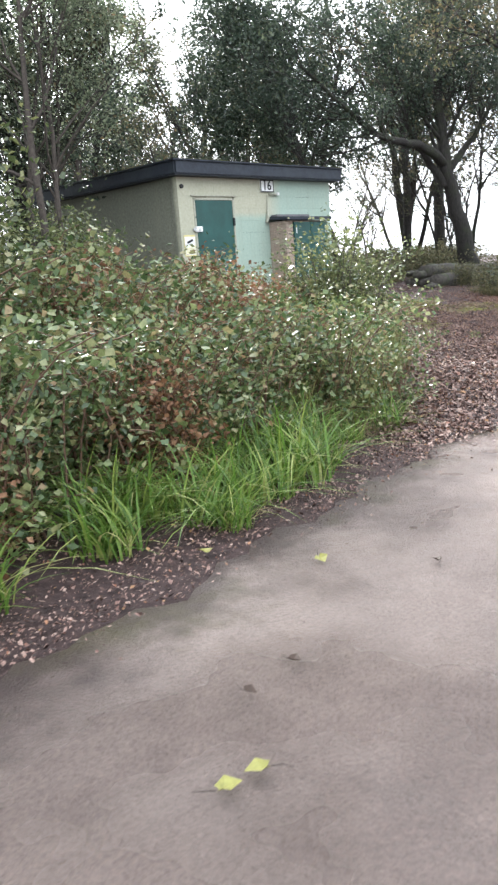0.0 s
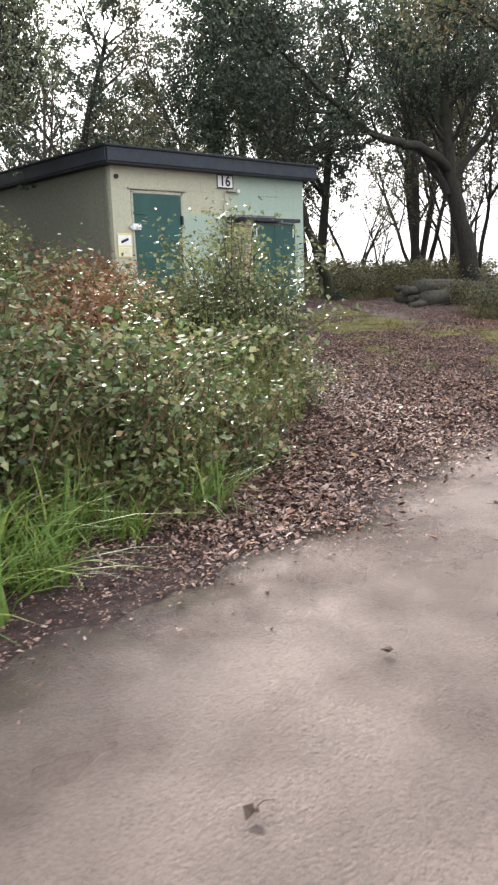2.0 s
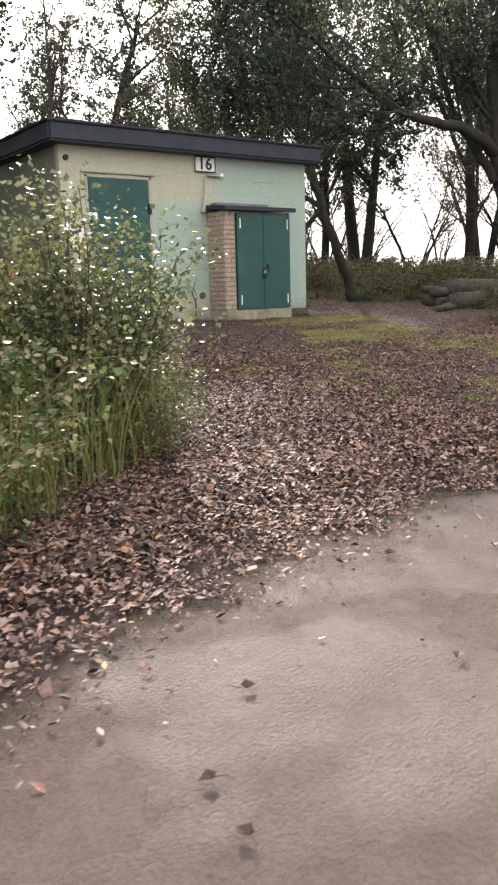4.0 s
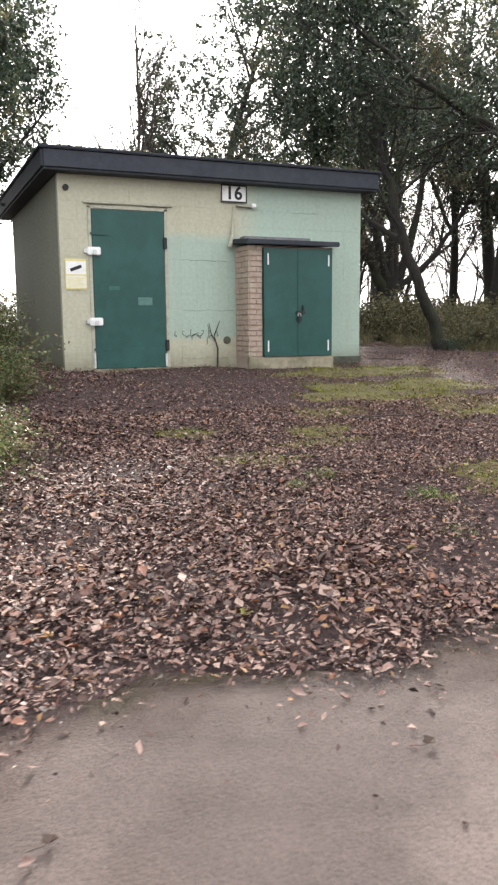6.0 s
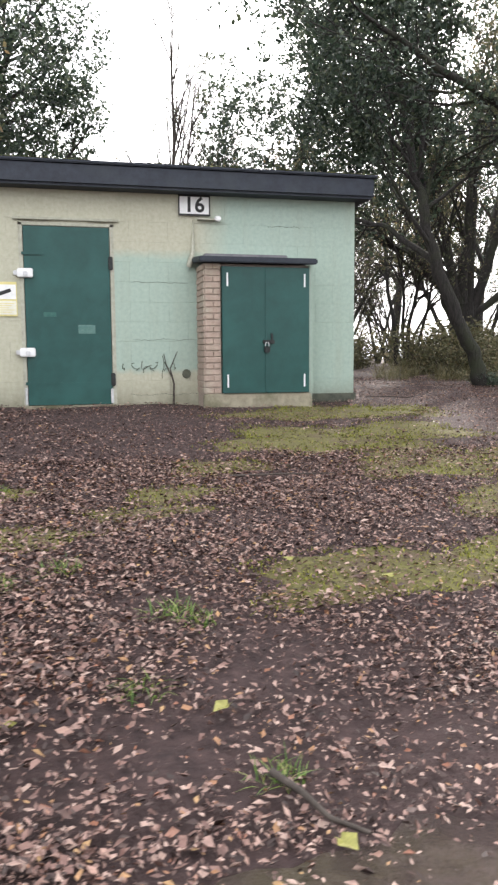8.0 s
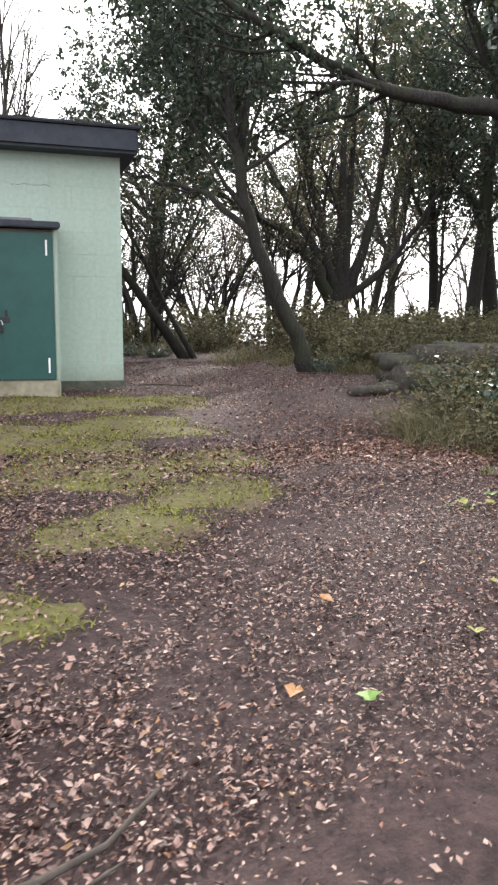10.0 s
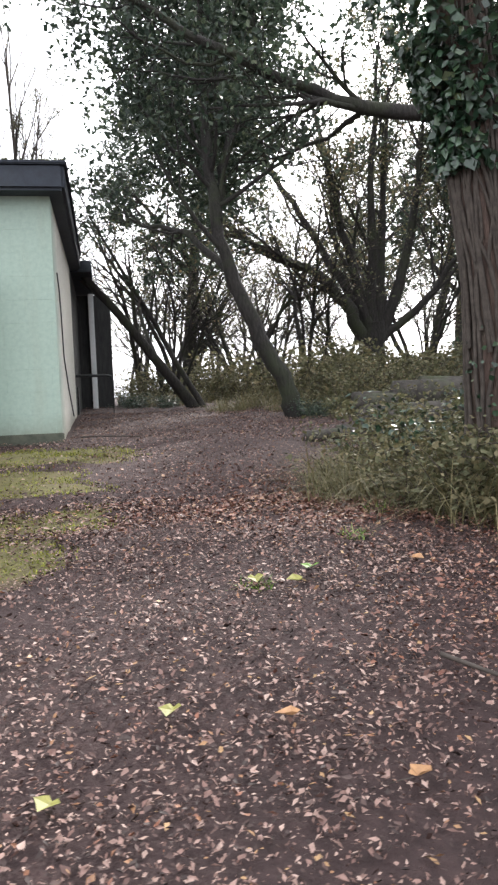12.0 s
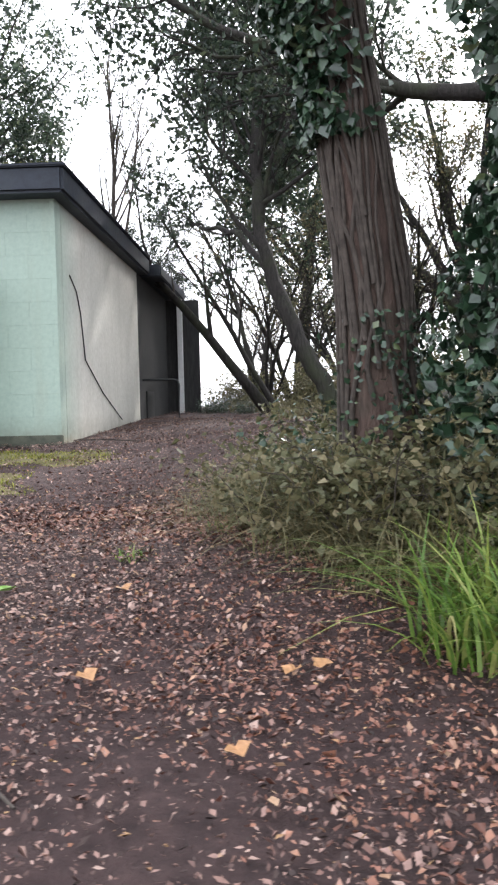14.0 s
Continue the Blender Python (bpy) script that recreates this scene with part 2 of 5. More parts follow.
M_STRAW = leafy("seeding_grass", [(0.0, (0.11, 0.14, 0.04)), (0.5, (0.22, 0.24, 0.07)), (1.0, (0.38, 0.33, 0.15))], 0.5, 0.4)
M_PALE = leafy("young_leaf", [(0.0, (0.1, 0.13, 0.08)), (0.5, (0.19, 0.23, 0.14)), (1.0, (0.32, 0.35, 0.23))], 0.35, 0.5)
M_DRY = leafy("dry_grass", [(0.0, (0.09, 0.085, 0.04)), (0.5, (0.15, 0.14, 0.065)), (1.0, (0.24, 0.2, 0.1))], 0.7, 0.3)
M_IVY = leafy("ivy_leaf", [(0.0, (0.01, 0.026, 0.014)), (0.5, (0.022, 0.055, 0.028)), (0.9, (0.045, 0.09, 0.045)), (1.0, (0.09, 0.12, 0.05))], 0.32, 0.1, 0.6)
M_MOSS = leafy("moss", [(0.0, (0.09, 0.1, 0.016)), (0.5, (0.19, 0.2, 0.03)), (1.0, (0.31, 0.31, 0.055))], 0.9, 0.15)
M_MOSSBED = surface("moss_bed", (0.065, 0.056, 0.024), (0.145, 0.135, 0.04), 26, 0.95, 0.8, (0.09, 0.065, 0.04), 4)


# ---- mesh helpers ----
def link(name, me, mat, parent=None, label=""):
    ob = new(name, me)
    if mat is not None and not me.materials:
        me.materials.append(mat)
    if parent is not None:
        ob.parent = parent
    if label:
        ob["label"] = label
    return ob


def part(name, bm, mat, parent, label=""):
    me = bpy.data.meshes.new(name)
    bm.to_mesh(me)
    bm.free()
    return link(name, me, mat, parent, label)


def anchor(name, x=0, y=0, z=0):
    ob = new(name)
    ob.location = (x, y, z)
    ob.empty_display_size = 0.1
    return ob


def add_box(bm, lo, hi, bev=0.0):
    r = bmesh.ops.create_cube(bm, size=1)
    for v in r["verts"]:
        v.co = Vector([lo[i] + (v.co[i] + 0.5) * (hi[i] - lo[i]) for i in range(3)])
    if bev:
        edges = list({e for v in r["verts"] for e in v.link_edges})
        bmesh.ops.bevel(bm, geom=edges, offset=bev, segments=2, affect="EDGES")
    return bm


def box(lo, hi, bev=0.0):
    return add_box(bmesh.new(), lo, hi, bev)


def quad_mesh(name, verts, quads, smooth=False):
    me = bpy.data.meshes.new(name)
    verts, quads = np.asarray(verts, np.float32), np.asarray(quads, np.int32)
    me.vertices.add(len(verts))
    me.vertices.foreach_set("co", verts.ravel())
    me.loops.add(quads.size)
    me.loops.foreach_set("vertex_index", quads.ravel())
    me.polygons.add(len(quads))
    me.polygons.foreach_set("loop_start", np.arange(0, quads.size, 4, dtype=np.int32))
    me.polygons.foreach_set("loop_total", np.full(len(quads), 4, np.int32))
    if smooth:
        me.polygons.foreach_set("use_smooth", np.ones(len(quads), bool))
    me.update(calc_edges=True)
    me.validate()
    return me


class Tubes:
    """Tapered stems gathered into one mesh."""

    def __init__(self):
        self.v, self.q, self.n = [], [], 0

    def add(self, pts, radii, sides=6, lump=0.0):
        pts = np.asarray(pts, float)
        d = np.gradient(pts, axis=0)
        d /= np.linalg.norm(d, axis=1)[:, None] + 1e-9
        ref = np.array([0.0, 0.0, 1.0]) if abs(d[0, 2]) < 0.85 else np.array([1.0, 0.0, 0.0])
        a = np.cross(d, ref)
        a /= np.linalg.norm(a, axis=1)[:, None] + 1e-9
        b = np.cross(d, a)
        ang = np.arange(sides) * 2 * np.pi / sides
        rr = np.asarray(radii, float)[:, None] * np.ones((1, sides))
        if lump:
            rr = rr * (1 + lump * rng.normal(size=rr.shape))
        ring = pts[:, None] + rr[..., None] * (a[:, None] * np.cos(ang)[None, :, None] + b[:, None] * np.sin(ang)[None, :, None])
        m = len(pts)
        self.v.append(ring.reshape(-1, 3))
        i = np.arange(m - 1)[:, None] * sides
        j = np.arange(sides)[None]
        k = (np.arange(sides)[None] + 1) % sides
        self.q.append((np.stack([i + j, i + k, i + sides + k, i + sides + j], -1).reshape(-1, 4)) + self.n)
        self.n += m * sides

    def mesh(self, name):
        return quad_mesh(name, np.concatenate(self.v), np.concatenate(self.q), True)


def unit(v):
    return v / (np.linalg.norm(v, axis=-1, keepdims=True) + 1e-9)


def leaf_mesh(name, c, size, normal=None, tilt=1.0, narrow=0.45, curl=0.15):
    """Curled leaves of two faces each, at the places c. normal: the way they face, loosened by tilt."""
    c = np.asarray(c, float)
    m = len(c)
    size = np.broadcast_to(np.asarray(size, float), (m,))
    nrm = rng.normal(size=(m, 3)) * tilt
    if normal is not None:
        nrm = nrm + np.asarray(normal, float)
    nrm = unit(nrm)
    a = unit(np.cross(nrm, rng.normal(size=(m, 3))))
    b = np.cross(nrm, a)
    L, W = (size * 0.5)[:, None], (size * narrow * rng.uniform(0.7, 1.2, m))[:, None]
    cu = (size * curl * rng.normal(1, 0.7, m))[:, None]
    sk, of, lift = rng.uniform(0.6, 1.35, (2, m, 1)), rng.uniform(-0.5, 0.4, (2, m, 1)), rng.uniform(-0.4, 1.4, (m, 1))
    v = np.stack([c - a * L, c + b * W * sk[0] + a * L * of[0] + nrm * cu, c + a * L + nrm * cu * 0.5, c - b * W * sk[1] + a * L * of[1] + nrm * cu * lift, c + a * L * 0.1 - nrm * cu * 0.2], 1).reshape(-1, 3)
    i = np.arange(m)[:, None] * 5
    q = np.stack([np.hstack([i, i + 1, i + 2, i + 4]), np.hstack([i, i + 4, i + 2, i + 3])], 1).reshape(-1, 4)
    return quad_mesh(name, v, q)


def blade_mesh(name, roots, heights, width, lean=0.5, segs=5):
    """Grass blades that arch over."""
    roots = np.asarray(roots, float)
    m = len(roots)
    heights = np.broadcast_to(np.asarray(heights, float), (m,))
    ang = rng.uniform(0, 2 * np.pi, m)
    out = np.stack([np.cos(ang), np.sin(ang), np.zeros(m)], 1)
    sidev = np.stack([-np.sin(ang), np.cos(ang), np.zeros(m)], 1)
    bend = rng.uniform(0.2, 1.0, m) * lean * 2
    vs = []
    for k in range(segs + 1):
        s = k / segs
        ctr = roots + out * (heights * bend * s ** 1.8)[:, None] + np.array([0, 0, 1.0]) * (heights * (s - 0.42 * bend * s ** 2.6))[:, None]
        w = width * (1 - s ** 1.6) + 0.0006
        vs += [ctr - sidev * w / 2, ctr + sidev * w / 2]
    v = np.stack(vs, 1).reshape(-1, 3)
    i = np.arange(m)[:, None] * (2 * segs + 2)
    q = np.stack([np.hstack([i + 2 * k, i + 2 * k + 1, i + 2 * k + 3, i + 2 * k + 2]) for k in range(segs)], 1).reshape(-1, 4)
    return quad_mesh(name, v, q)


# ---- ground ----
PROFILE_Y = [-60, -13, -7.6, -6.8, -5.5, -4.0, -2.0, -0.6, 0.2, 3.0, 8.0, 20.0, 80.0]
PROFILE_Z = [-0.75, -0.72, -0.715, -0.675, -0.47, -0.37, -0.15, -0.03, 0.01, 0.12, 0.26, 0.3, 0.3]


def sstep(x, lo, hi):
    s = np.clip((x - lo) / (hi - lo), 0, 1)
    return s * s * (3 - 2 * s)


EDGE_X = [-40, -14, -9.6, -8.4, -7.8, -6.3, -5.1, -3.75, -2.7, -1.2, -0.5, 0.5, 1.4, 2.5, 3.4, 4.0, 4.5, 5.2, 6.2, 7.5, 12.0]
EDGE_Y = [-14, -10.2, -9.05, -8.87, -8.8, -8.5, -8.25, -8.12, -7.76, -7.5, -7.72, -7.56, -7.5, -7.42, -7.12, -7.3, -7.8, -8.7, -10.2, -12.5, -30]


def edge_y(x):
    x = np.asarray(x, float)
    return np.interp(x, EDGE_X, EDGE_Y) + 0.05 * np.sin(x * 5.1) + 0.035 * np.sin(x * 11.7 + 1) + 0.025 * np.sin(x * 23 + 2)


def gz(x, y):
    x, y = np.asarray(x, float), np.asarray(y, float)
    z = sum(np.interp(y + o, PROFILE_Y, PROFILE_Z) for o in (-0.5, -0.25, 0, 0.25, 0.5)) / 5
    z = z + 0.13 * sstep(x, 3.0, 5.2) * sstep(y, -9.5, -6.8) * (1 - sstep(y, -4.5, -3.0))
    z = z + 0.09 * sstep(-x, 4.0, 8.0) * (1 - sstep(y, -6, -2))
    off = sstep(y, edge_y(x) - 0.05, edge_y(x) + 0.4)
    z = z + off * (0.012 * np.sin(x * 3.1 + y * 1.7) * np.sin(y * 2.9 - x) + 0.008 * np.sin(x * 7.3 - y * 5.1))
    return z


def axis(lo, hi, step, far):
    near = np.arange(lo, hi + step, step)
    k = np.geomspace(0.3, far, 22)
    return np.concatenate([lo - k[::-1], near, hi + k])


gx, gy = axis(-12, 12, 0.11, 300), axis(-14, 9, 0.11, 300)
GX, GY = np.meshgrid(gx, gy)
GZ = gz(GX, GY)
nx = len(gx)
ii, jj = np.meshgrid(np.arange(len(gy) - 1), np.arange(nx - 1), indexing="ij")
gq = np.stack([ii * nx + jj, ii * nx + jj + 1, (ii + 1) * nx + jj + 1, (ii + 1) * nx + jj], -1).reshape(-1, 4)
ground = link("ground", quad_mesh("ground", np.stack([GX, GY, GZ], -1).reshape(-1, 3), gq, True), M_SOIL)
tagged(ground, "damp dark brown woodland soil rising to the hut", "ground", kind="structure")

rx = np.concatenate([np.linspace(-40, -13, 20), np.arange(-12.9, 8, 0.09), np.linspace(8.2, 12, 6)])
rv = np.linspace(0, 1, 26) ** 1.5
RX = np.repeat(rx[None], len(rv), 0)
e = edge_y(rx)
bot = np.minimum(e - 0.5, -14.5)
RY = e[None] + rv[:, None] * (bot - e)[None]
RZ = gz(RX, RY) + 0.014 * np.minimum(1, rv[:, None] * 30) + 0.003
nr = len(rx)
ii, jj = np.meshgrid(np.arange(len(rv) - 1), np.arange(nr - 1), indexing="ij")
rq = np.stack([ii * nr + jj, (ii + 1) * nr + jj, (ii + 1) * nr + jj + 1, ii * nr + jj + 1], -1).reshape(-1, 4)
road = link("road", quad_mesh("road", np.stack([RX, RY, RZ], -1).reshape(-1, 3), rq, True), M_ROAD)
reach = 0.5 + 0.9 * sstep(RX, -0.5, 1.5) + 0.35 * sstep(-RX, 4.5, 6.5)
vg = (e[None] - RY) / reach * 0.8 + 0.12
road.data.attributes.new("verge", "FLOAT", "POINT").data.foreach_set("value", np.clip(vg, 0, 2).astype(np.float32).ravel())
tagged(road, "worn pinkish grey tarmac lane with a ragged edge", "road", kind="structure")


# ---- the hut ----
hut = tagged(anchor("hut", 2.17, 2.2, 0), "small flat-roofed blockwork hut, cream and mint paint, green doors", "hut")
X1, Y1, WT = 4.33, 4.36, 2.56      # right wall, back wall, wall top
T = 0.2


def hpart(name, bm, mat, label="", parent=None):
    ob = part(name, bm, mat, None, label)
    ob.parent = parent or hut
    ob.matrix_parent_inverse = (parent or hut).matrix_basis.inverted() if parent is None else Matrix()
    return ob


wall = bmesh.new()
for lo, hi in (((0.0, 0.02, -0.2), (0.36, T, WT)), ((0.36, 0.02, 2.06), (1.40, T, WT)), ((1.40, 0.02, -0.2), (X1, T, WT))):
    add_box(wall, lo, hi)
wall_front = hpart("wall_front", wall, M_WALL, "cream and mint painted block wall")
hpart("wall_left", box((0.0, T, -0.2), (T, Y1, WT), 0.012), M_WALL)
hpart("wall_right", box((X1 - T, T, -0.2), (X1, Y1, WT), 0.015), M_WALL, "pale stained rendered side wall")
hpart("wall_back", box((T, Y1 - T, -0.2), (X1 - T, Y1, WT)), M_WALL)
hpart("hut_floor", box((T, T, -0.1), (X1 - T, Y1 - T, 0.02)), M_CONCRETE)

# roof slab with its fascia and moss along the edge
roof = box((-0.22, -0.25, 2.425), (4.49, 4.62, 2.68), 0.03)
roof_ob = hpart("roof", roof, M_FASCIA, "dark bitumen flat roof with deep fascia")
cap = box((-0.25, -0.28, 2.66), (4.52, 4.65, 2.695), 0.012)
hpart("roof_edge", cap, M_FASCIA, "dark felt drip edge")
mc = np.stack([rng.uniform(-0.24, 4.5, 900), -0.27 + np.abs(rng.normal(0, 0.06, 900)), np.full(900, 2.697)], 1)
mc = mc[np.sin(mc[:, 0] * 3.3) + np.sin(mc[:, 0] * 7.9) > -0.4]
moss_me = leaf_mesh("roof_moss", mc, rng.uniform(0.015, 0.05, len(mc)), (0, 0, 1), 0.6)
rm = link("roof_moss", moss_me, M_ROOF_MOSS, hut, "thin moss and debris on the roof edge")
rm.matrix_parent_inverse = hut.matrix_basis.inverted()
tagged(rm, kind="stuff")

# plinth and doorstep
hpart("plinth", box((3.64, -0.03, -0.15), (X1 + 0.02, 0.0, 0.10), 0.008), M_PLINTH, "dark damp plinth")
hpart("doorstep", box((0.36, -0.10, -0.12), (1.40, 0.02, 0.015), 0.01), M_CONCRETE, "worn concrete threshold")

# projecting meter porch: brick cheeks, hood and double doors
PY = -0.47
hpart("porch_core", box((2.40, PY + 0.05, -0.15), (3.60, 0.02, 1.60)), M_MORTAR)
hpart("porch_step", box((2.34, PY - 0.02, -0.2), (3.62, PY + 0.06, 0.135), 0.015), M_CONCRETE, "stained concrete sill")
hpart("porch_cheek", box((3.59, PY + 0.01, -0.15), (3.635, 0.0, 1.60), 0.006), M_WALL)
hood = bmesh.new()
add_box(hood, (2.29, -0.58, 1.60), (3.66, 0.0, 1.665), 0.012)
for v in hood.verts:
    v.co.z += 0.05 * (v.co.y + 0.58) / 0.58 - 0.012 * math.sin((v.co.x - 2.29) * 2.2)
hpart("hood", hood, M_FASCIA, "dark felted hood board")
hpart("hood_flashing", box((2.42, -0.18, 1.70), (3.42, 0.0, 1.745), 0.01), M_LEAD, "grey lead flashing")

# single door, its frame and ironwork
for nm, lo, hi in (("door_frame", (0.355, -0.012, 0.0), (0.40, 0.10, 2.06)), ("door_frame", (1.355, -0.012, 0.0), (1.40, 0.10, 2.06)), ("door_frame", (0.355, -0.012, 2.025), (1.40, 0.10, 2.065))):
    hpart(nm, box(lo, hi, 0.005), M_FRAME)
hpart("drip_board", box((0.30, -0.035, 2.085), (1.46, 0.02, 2.115), 0.006), M_FRAME, "weathered timber drip board")
door = hpart("door_1", box((0.405, -0.008, 0.03), (1.35, 0.05, 2.02), 0.006), M_GREEN, "closed dark green steel door")


def dpart(name, bm, mat, label=""):
    ob = part(name, bm, mat, door, label)
    return ob


dpart("bottom_rail", box((0.41, -0.016, 0.02), (1.345, -0.006, 0.275), 0.004), M_GREEN)
dpart("strap", box((0.38, -0.022, 1.70), (0.62, -0.008, 1.735), 0.004), M_GREEN)
dpart("strap", box((0.38, -0.024, 0.25), (0.62, -0.014, 0.285), 0.004), M_GREEN)
for z in (1.62, 0.30):
    dpart("hinge", box((1.335, -0.035, z - 0.07), (1.385, 0.0, z + 0.08), 0.008), M_DARKIRON, "dark iron hinge block")
for z in (1.50, 0.62):
    hp = dpart("lock_cover", box((0.33, -0.06, z - 0.05), (0.50, -0.008, z + 0.05), 0.01), M_WHITE, "white steel lock cover")
    part("staple", box((0.29, -0.045, z - 0.025), (0.335, -0.01, z + 0.025), 0.006), M_STEEL, hp)
    part("padlock", box((0.395, -0.082, z - 0.045), (0.445, -0.058, z + 0.012), 0.008), M_STEEL, hp, "small steel padlock")
dpart("scuff_patch", box((0.98, -0.0125, 0.83), (1.17, -0.0085, 0.93), 0.0015), surface("pale_scuff", (0.05, 0.14, 0.12), (0.13, 0.22, 0.2), 40, 0.7, 0.1), "pale scraped patch")
dpart("scuff_patch", box((0.60, -0.0125, 1.02), (0.74, -0.0085, 1.07), 0.0015), surface("faint_scuff", (0.015, 0.09, 0.075), (0.05, 0.13, 0.11), 40, 0.7, 0.1))
dpart("bolt", box((1.33, -0.03, 0.03), (1.36, -0.006, 0.20), 0.004), M_STEEL, "pale drop bolt")
dpart("bolt", box((0.375, -0.03, 0.03), (0.40, -0.006, 0.22), 0.004), M_STEEL, "pale drop bolt")

# double doors
M_HINGE = M_STEEL
for i, (a, b_) in enumerate(((2.555, 3.066), (3.074, 3.585))):
    leaf = hpart("door_leaf", box((a, PY - 0.03, 0.14), (b_, PY + 0.02, 1.565), 0.005), M_GREEN, "closed green boarded door leaf")
    hx = a + 0.06 if i == 0 else b_ - 0.06
    for z in (1.42, 0.28):
        part("hinge", box((hx - 0.009, PY - 0.042, z - 0.075), (hx + 0.009, PY - 0.028, z + 0.075), 0.003), M_WHITE, leaf, "thin pale butt hinge")
    if i == 0:
        part("meeting_strip", box((b_ - 0.012, PY - 0.037, 0.15), (b_ + 0.02, PY - 0.029, 1.56), 0.003), M_GREEN, leaf)
    else:
        part("bracket", box((a - 0.05, PY - 0.05, 0.70), (a + 0.09, PY - 0.029, 0.745), 0.005), M_DARKIRON, leaf, "dark iron hasp")
        part("hook", box((a + 0.045, PY - 0.05, 0.74), (a + 0.07, PY - 0.03, 0.82), 0.004), M_DARKIRON, leaf)
        lk = part("lock_body", box((a - 0.035, PY - 0.065, 0.60), (a + 0.03, PY - 0.032, 0.675), 0.01), M_DARKIRON, leaf, "worn dark padlock")
        t = Tubes()
        th = np.linspace(0, np.pi, 9)
        t.add(np.stack([a - 0.002 + 0.022 * np.cos(th), np.full(9, PY - 0.048), 0.675 + 0.045 * np.sin(th)], 1), np.full(9, 0.006), 6)
        link("shackle", t.mesh("shackle"), M_STEEL, lk)

# number plate
plate = tagged(anchor("number_plate", 2.335, -0.02, 2.305), "white enamel plate with black numerals 16", "sign")
part("board", box((-0.185, -0.012, -0.115), (0.185, 0.012, 0.115), 0.004), M_WHITE, plate)
for lo, hi in (((-0.187, -0.018, 0.098), (0.187, -0.010, 0.117)), ((-0.187, -0.018, -0.117), (0.187, -0.010, -0.098)), ((-0.187, -0.018, -0.098), (-0.172, -0.010, 0.098)), ((0.172, -0.018, -0.098), (0.187, -0.010, 0.098))):
    part("border", box(lo, hi), M_BLACK, plate, "dark thin border")


def lettering(name, text, size, parent, loc, mat):
    cu = bpy.data.curves.new(name, "FONT")
    cu.body, cu.size, cu.align_x, cu.align_y, cu.extrude, cu.offset = text, size, "CENTER", "CENTER", 0.002, 0.006
    tmp = bpy.data.objects.new(name, cu)
    scene.collection.objects.link(tmp)
    bpy.context.view_layer.update()
    me = bpy.data.meshes.new_from_object(tmp.evaluated_get(bpy.context.evaluated_depsgraph_get()))
    bpy.data.objects.remove(tmp)
    ob = link(name, me, mat, parent)
    ob.location, ob.rotation_euler = loc, (radians(90), 0, 0)
    return ob


lettering("numeral", "1", 0.235, plate, (-0.062, -0.0145, 0), M_BLACK)
lettering("numeral", "6", 0.235, plate, (0.062, -0.0145, 0), M_BLACK)

# safety notice
notice = tagged(anchor("notice", 0.185, -0.012, 1.21), "pale yellow and white weathered safety notice on the wall", "sign")
part("sheet", box((-0.135, -0.004, -0.19), (0.135, 0.006, 0.19), 0.003), M_YELLOW, notice)
part("panel", box((-0.125, -0.008, 0.0), (0.125, -0.003, 0.16), 0.001), M_WHITE, notice)
pic = bmesh.new()
add_box(pic, (-0.075, -0.013, -0.02), (0.075, -0.007, 0.02), 0.004)
bmesh.ops.rotate(pic, verts=pic.verts, cent=(0, 0, 0), matrix=Matrix.Rotation(radians(-20), 3, "Y"))
bmesh.ops.translate(pic, verts=pic.verts, vec=(0, 0, 0.075))
part("pictogram", pic, M_BLACK, notice, "dark slanting pictogram")
part("panel", box((-0.125, -0.008, -0.17), (0.125, -0.003, -0.02), 0.001), M_PAPER, notice)
for k in range(5):
    part("print_line", box((-0.105, -0.0105, -0.052 - k * 0.024), (0.105 - 0.03 * (k % 3), -0.0075, -0.044 - k * 0.024)), M_YELLOW, notice)

# bracket, flaked paint and cable near the hood; small camera at the corner
bracket = tagged(anchor("wall_bracket", 2.50, -0.03, 2.15), "broken pale bracket on the wall under the plate", "bracket")
part("arm", box((-0.13, -0.04, -0.012), (0.12, 0.03, 0.012), 0.005), M_FRAME, bracket)
part("end", box((0.07, -0.06, -0.02), (0.14, 0.02, 0.035), 0.01), M_WHITE, bracket)
junction = tagged(anchor("cable_end", 2.29, -0.03, 1.72), "torn pale cable duct beside the hood", "cable")
t = Tubes()
t.add([(-0.03, -0.01, -0.12), (0.0, -0.02, -0.03), (0.02, 0.0, 0.06), (0.03, 0.01, 0.3), (0.03, 0.01, 0.42)], [0.03, 0.035, 0.022, 0.008, 0.006], 8, 0.1)
link("duct", t.mesh("duct"), M_FRAME, junction)
vent = tagged(anchor("wall_vent", 0.10, -0.01, 2.26), "small dark round vent", "vent")
bm = bmesh.new()
bmesh.ops.create_cone(bm, cap_ends=True, segments=18, radius1=0.04, radius2=0.036, depth=0.04, matrix=Matrix.Rotation(radians(90), 4, "X"))
part("vent_cap", bm, M_BLACK, vent)
hole = tagged(anchor("air_brick", 2.22, -0.006, 0.36), "dark stained air hole low in the wall", "vent")
bm = bmesh.new()
bmesh.ops.create_cone(bm, cap_ends=True, segments=14, radius1=0.055, radius2=0.05, depth=0.03, matrix=Matrix.Rotation(radians(90), 4, "X"))
part("grille", bm, M_PLINTH, hole)
scrawl = tagged(anchor("graffiti_marks", 1.78, -0.008, 0.44), "faint dark scribbled marks on mint paint", "graffiti")
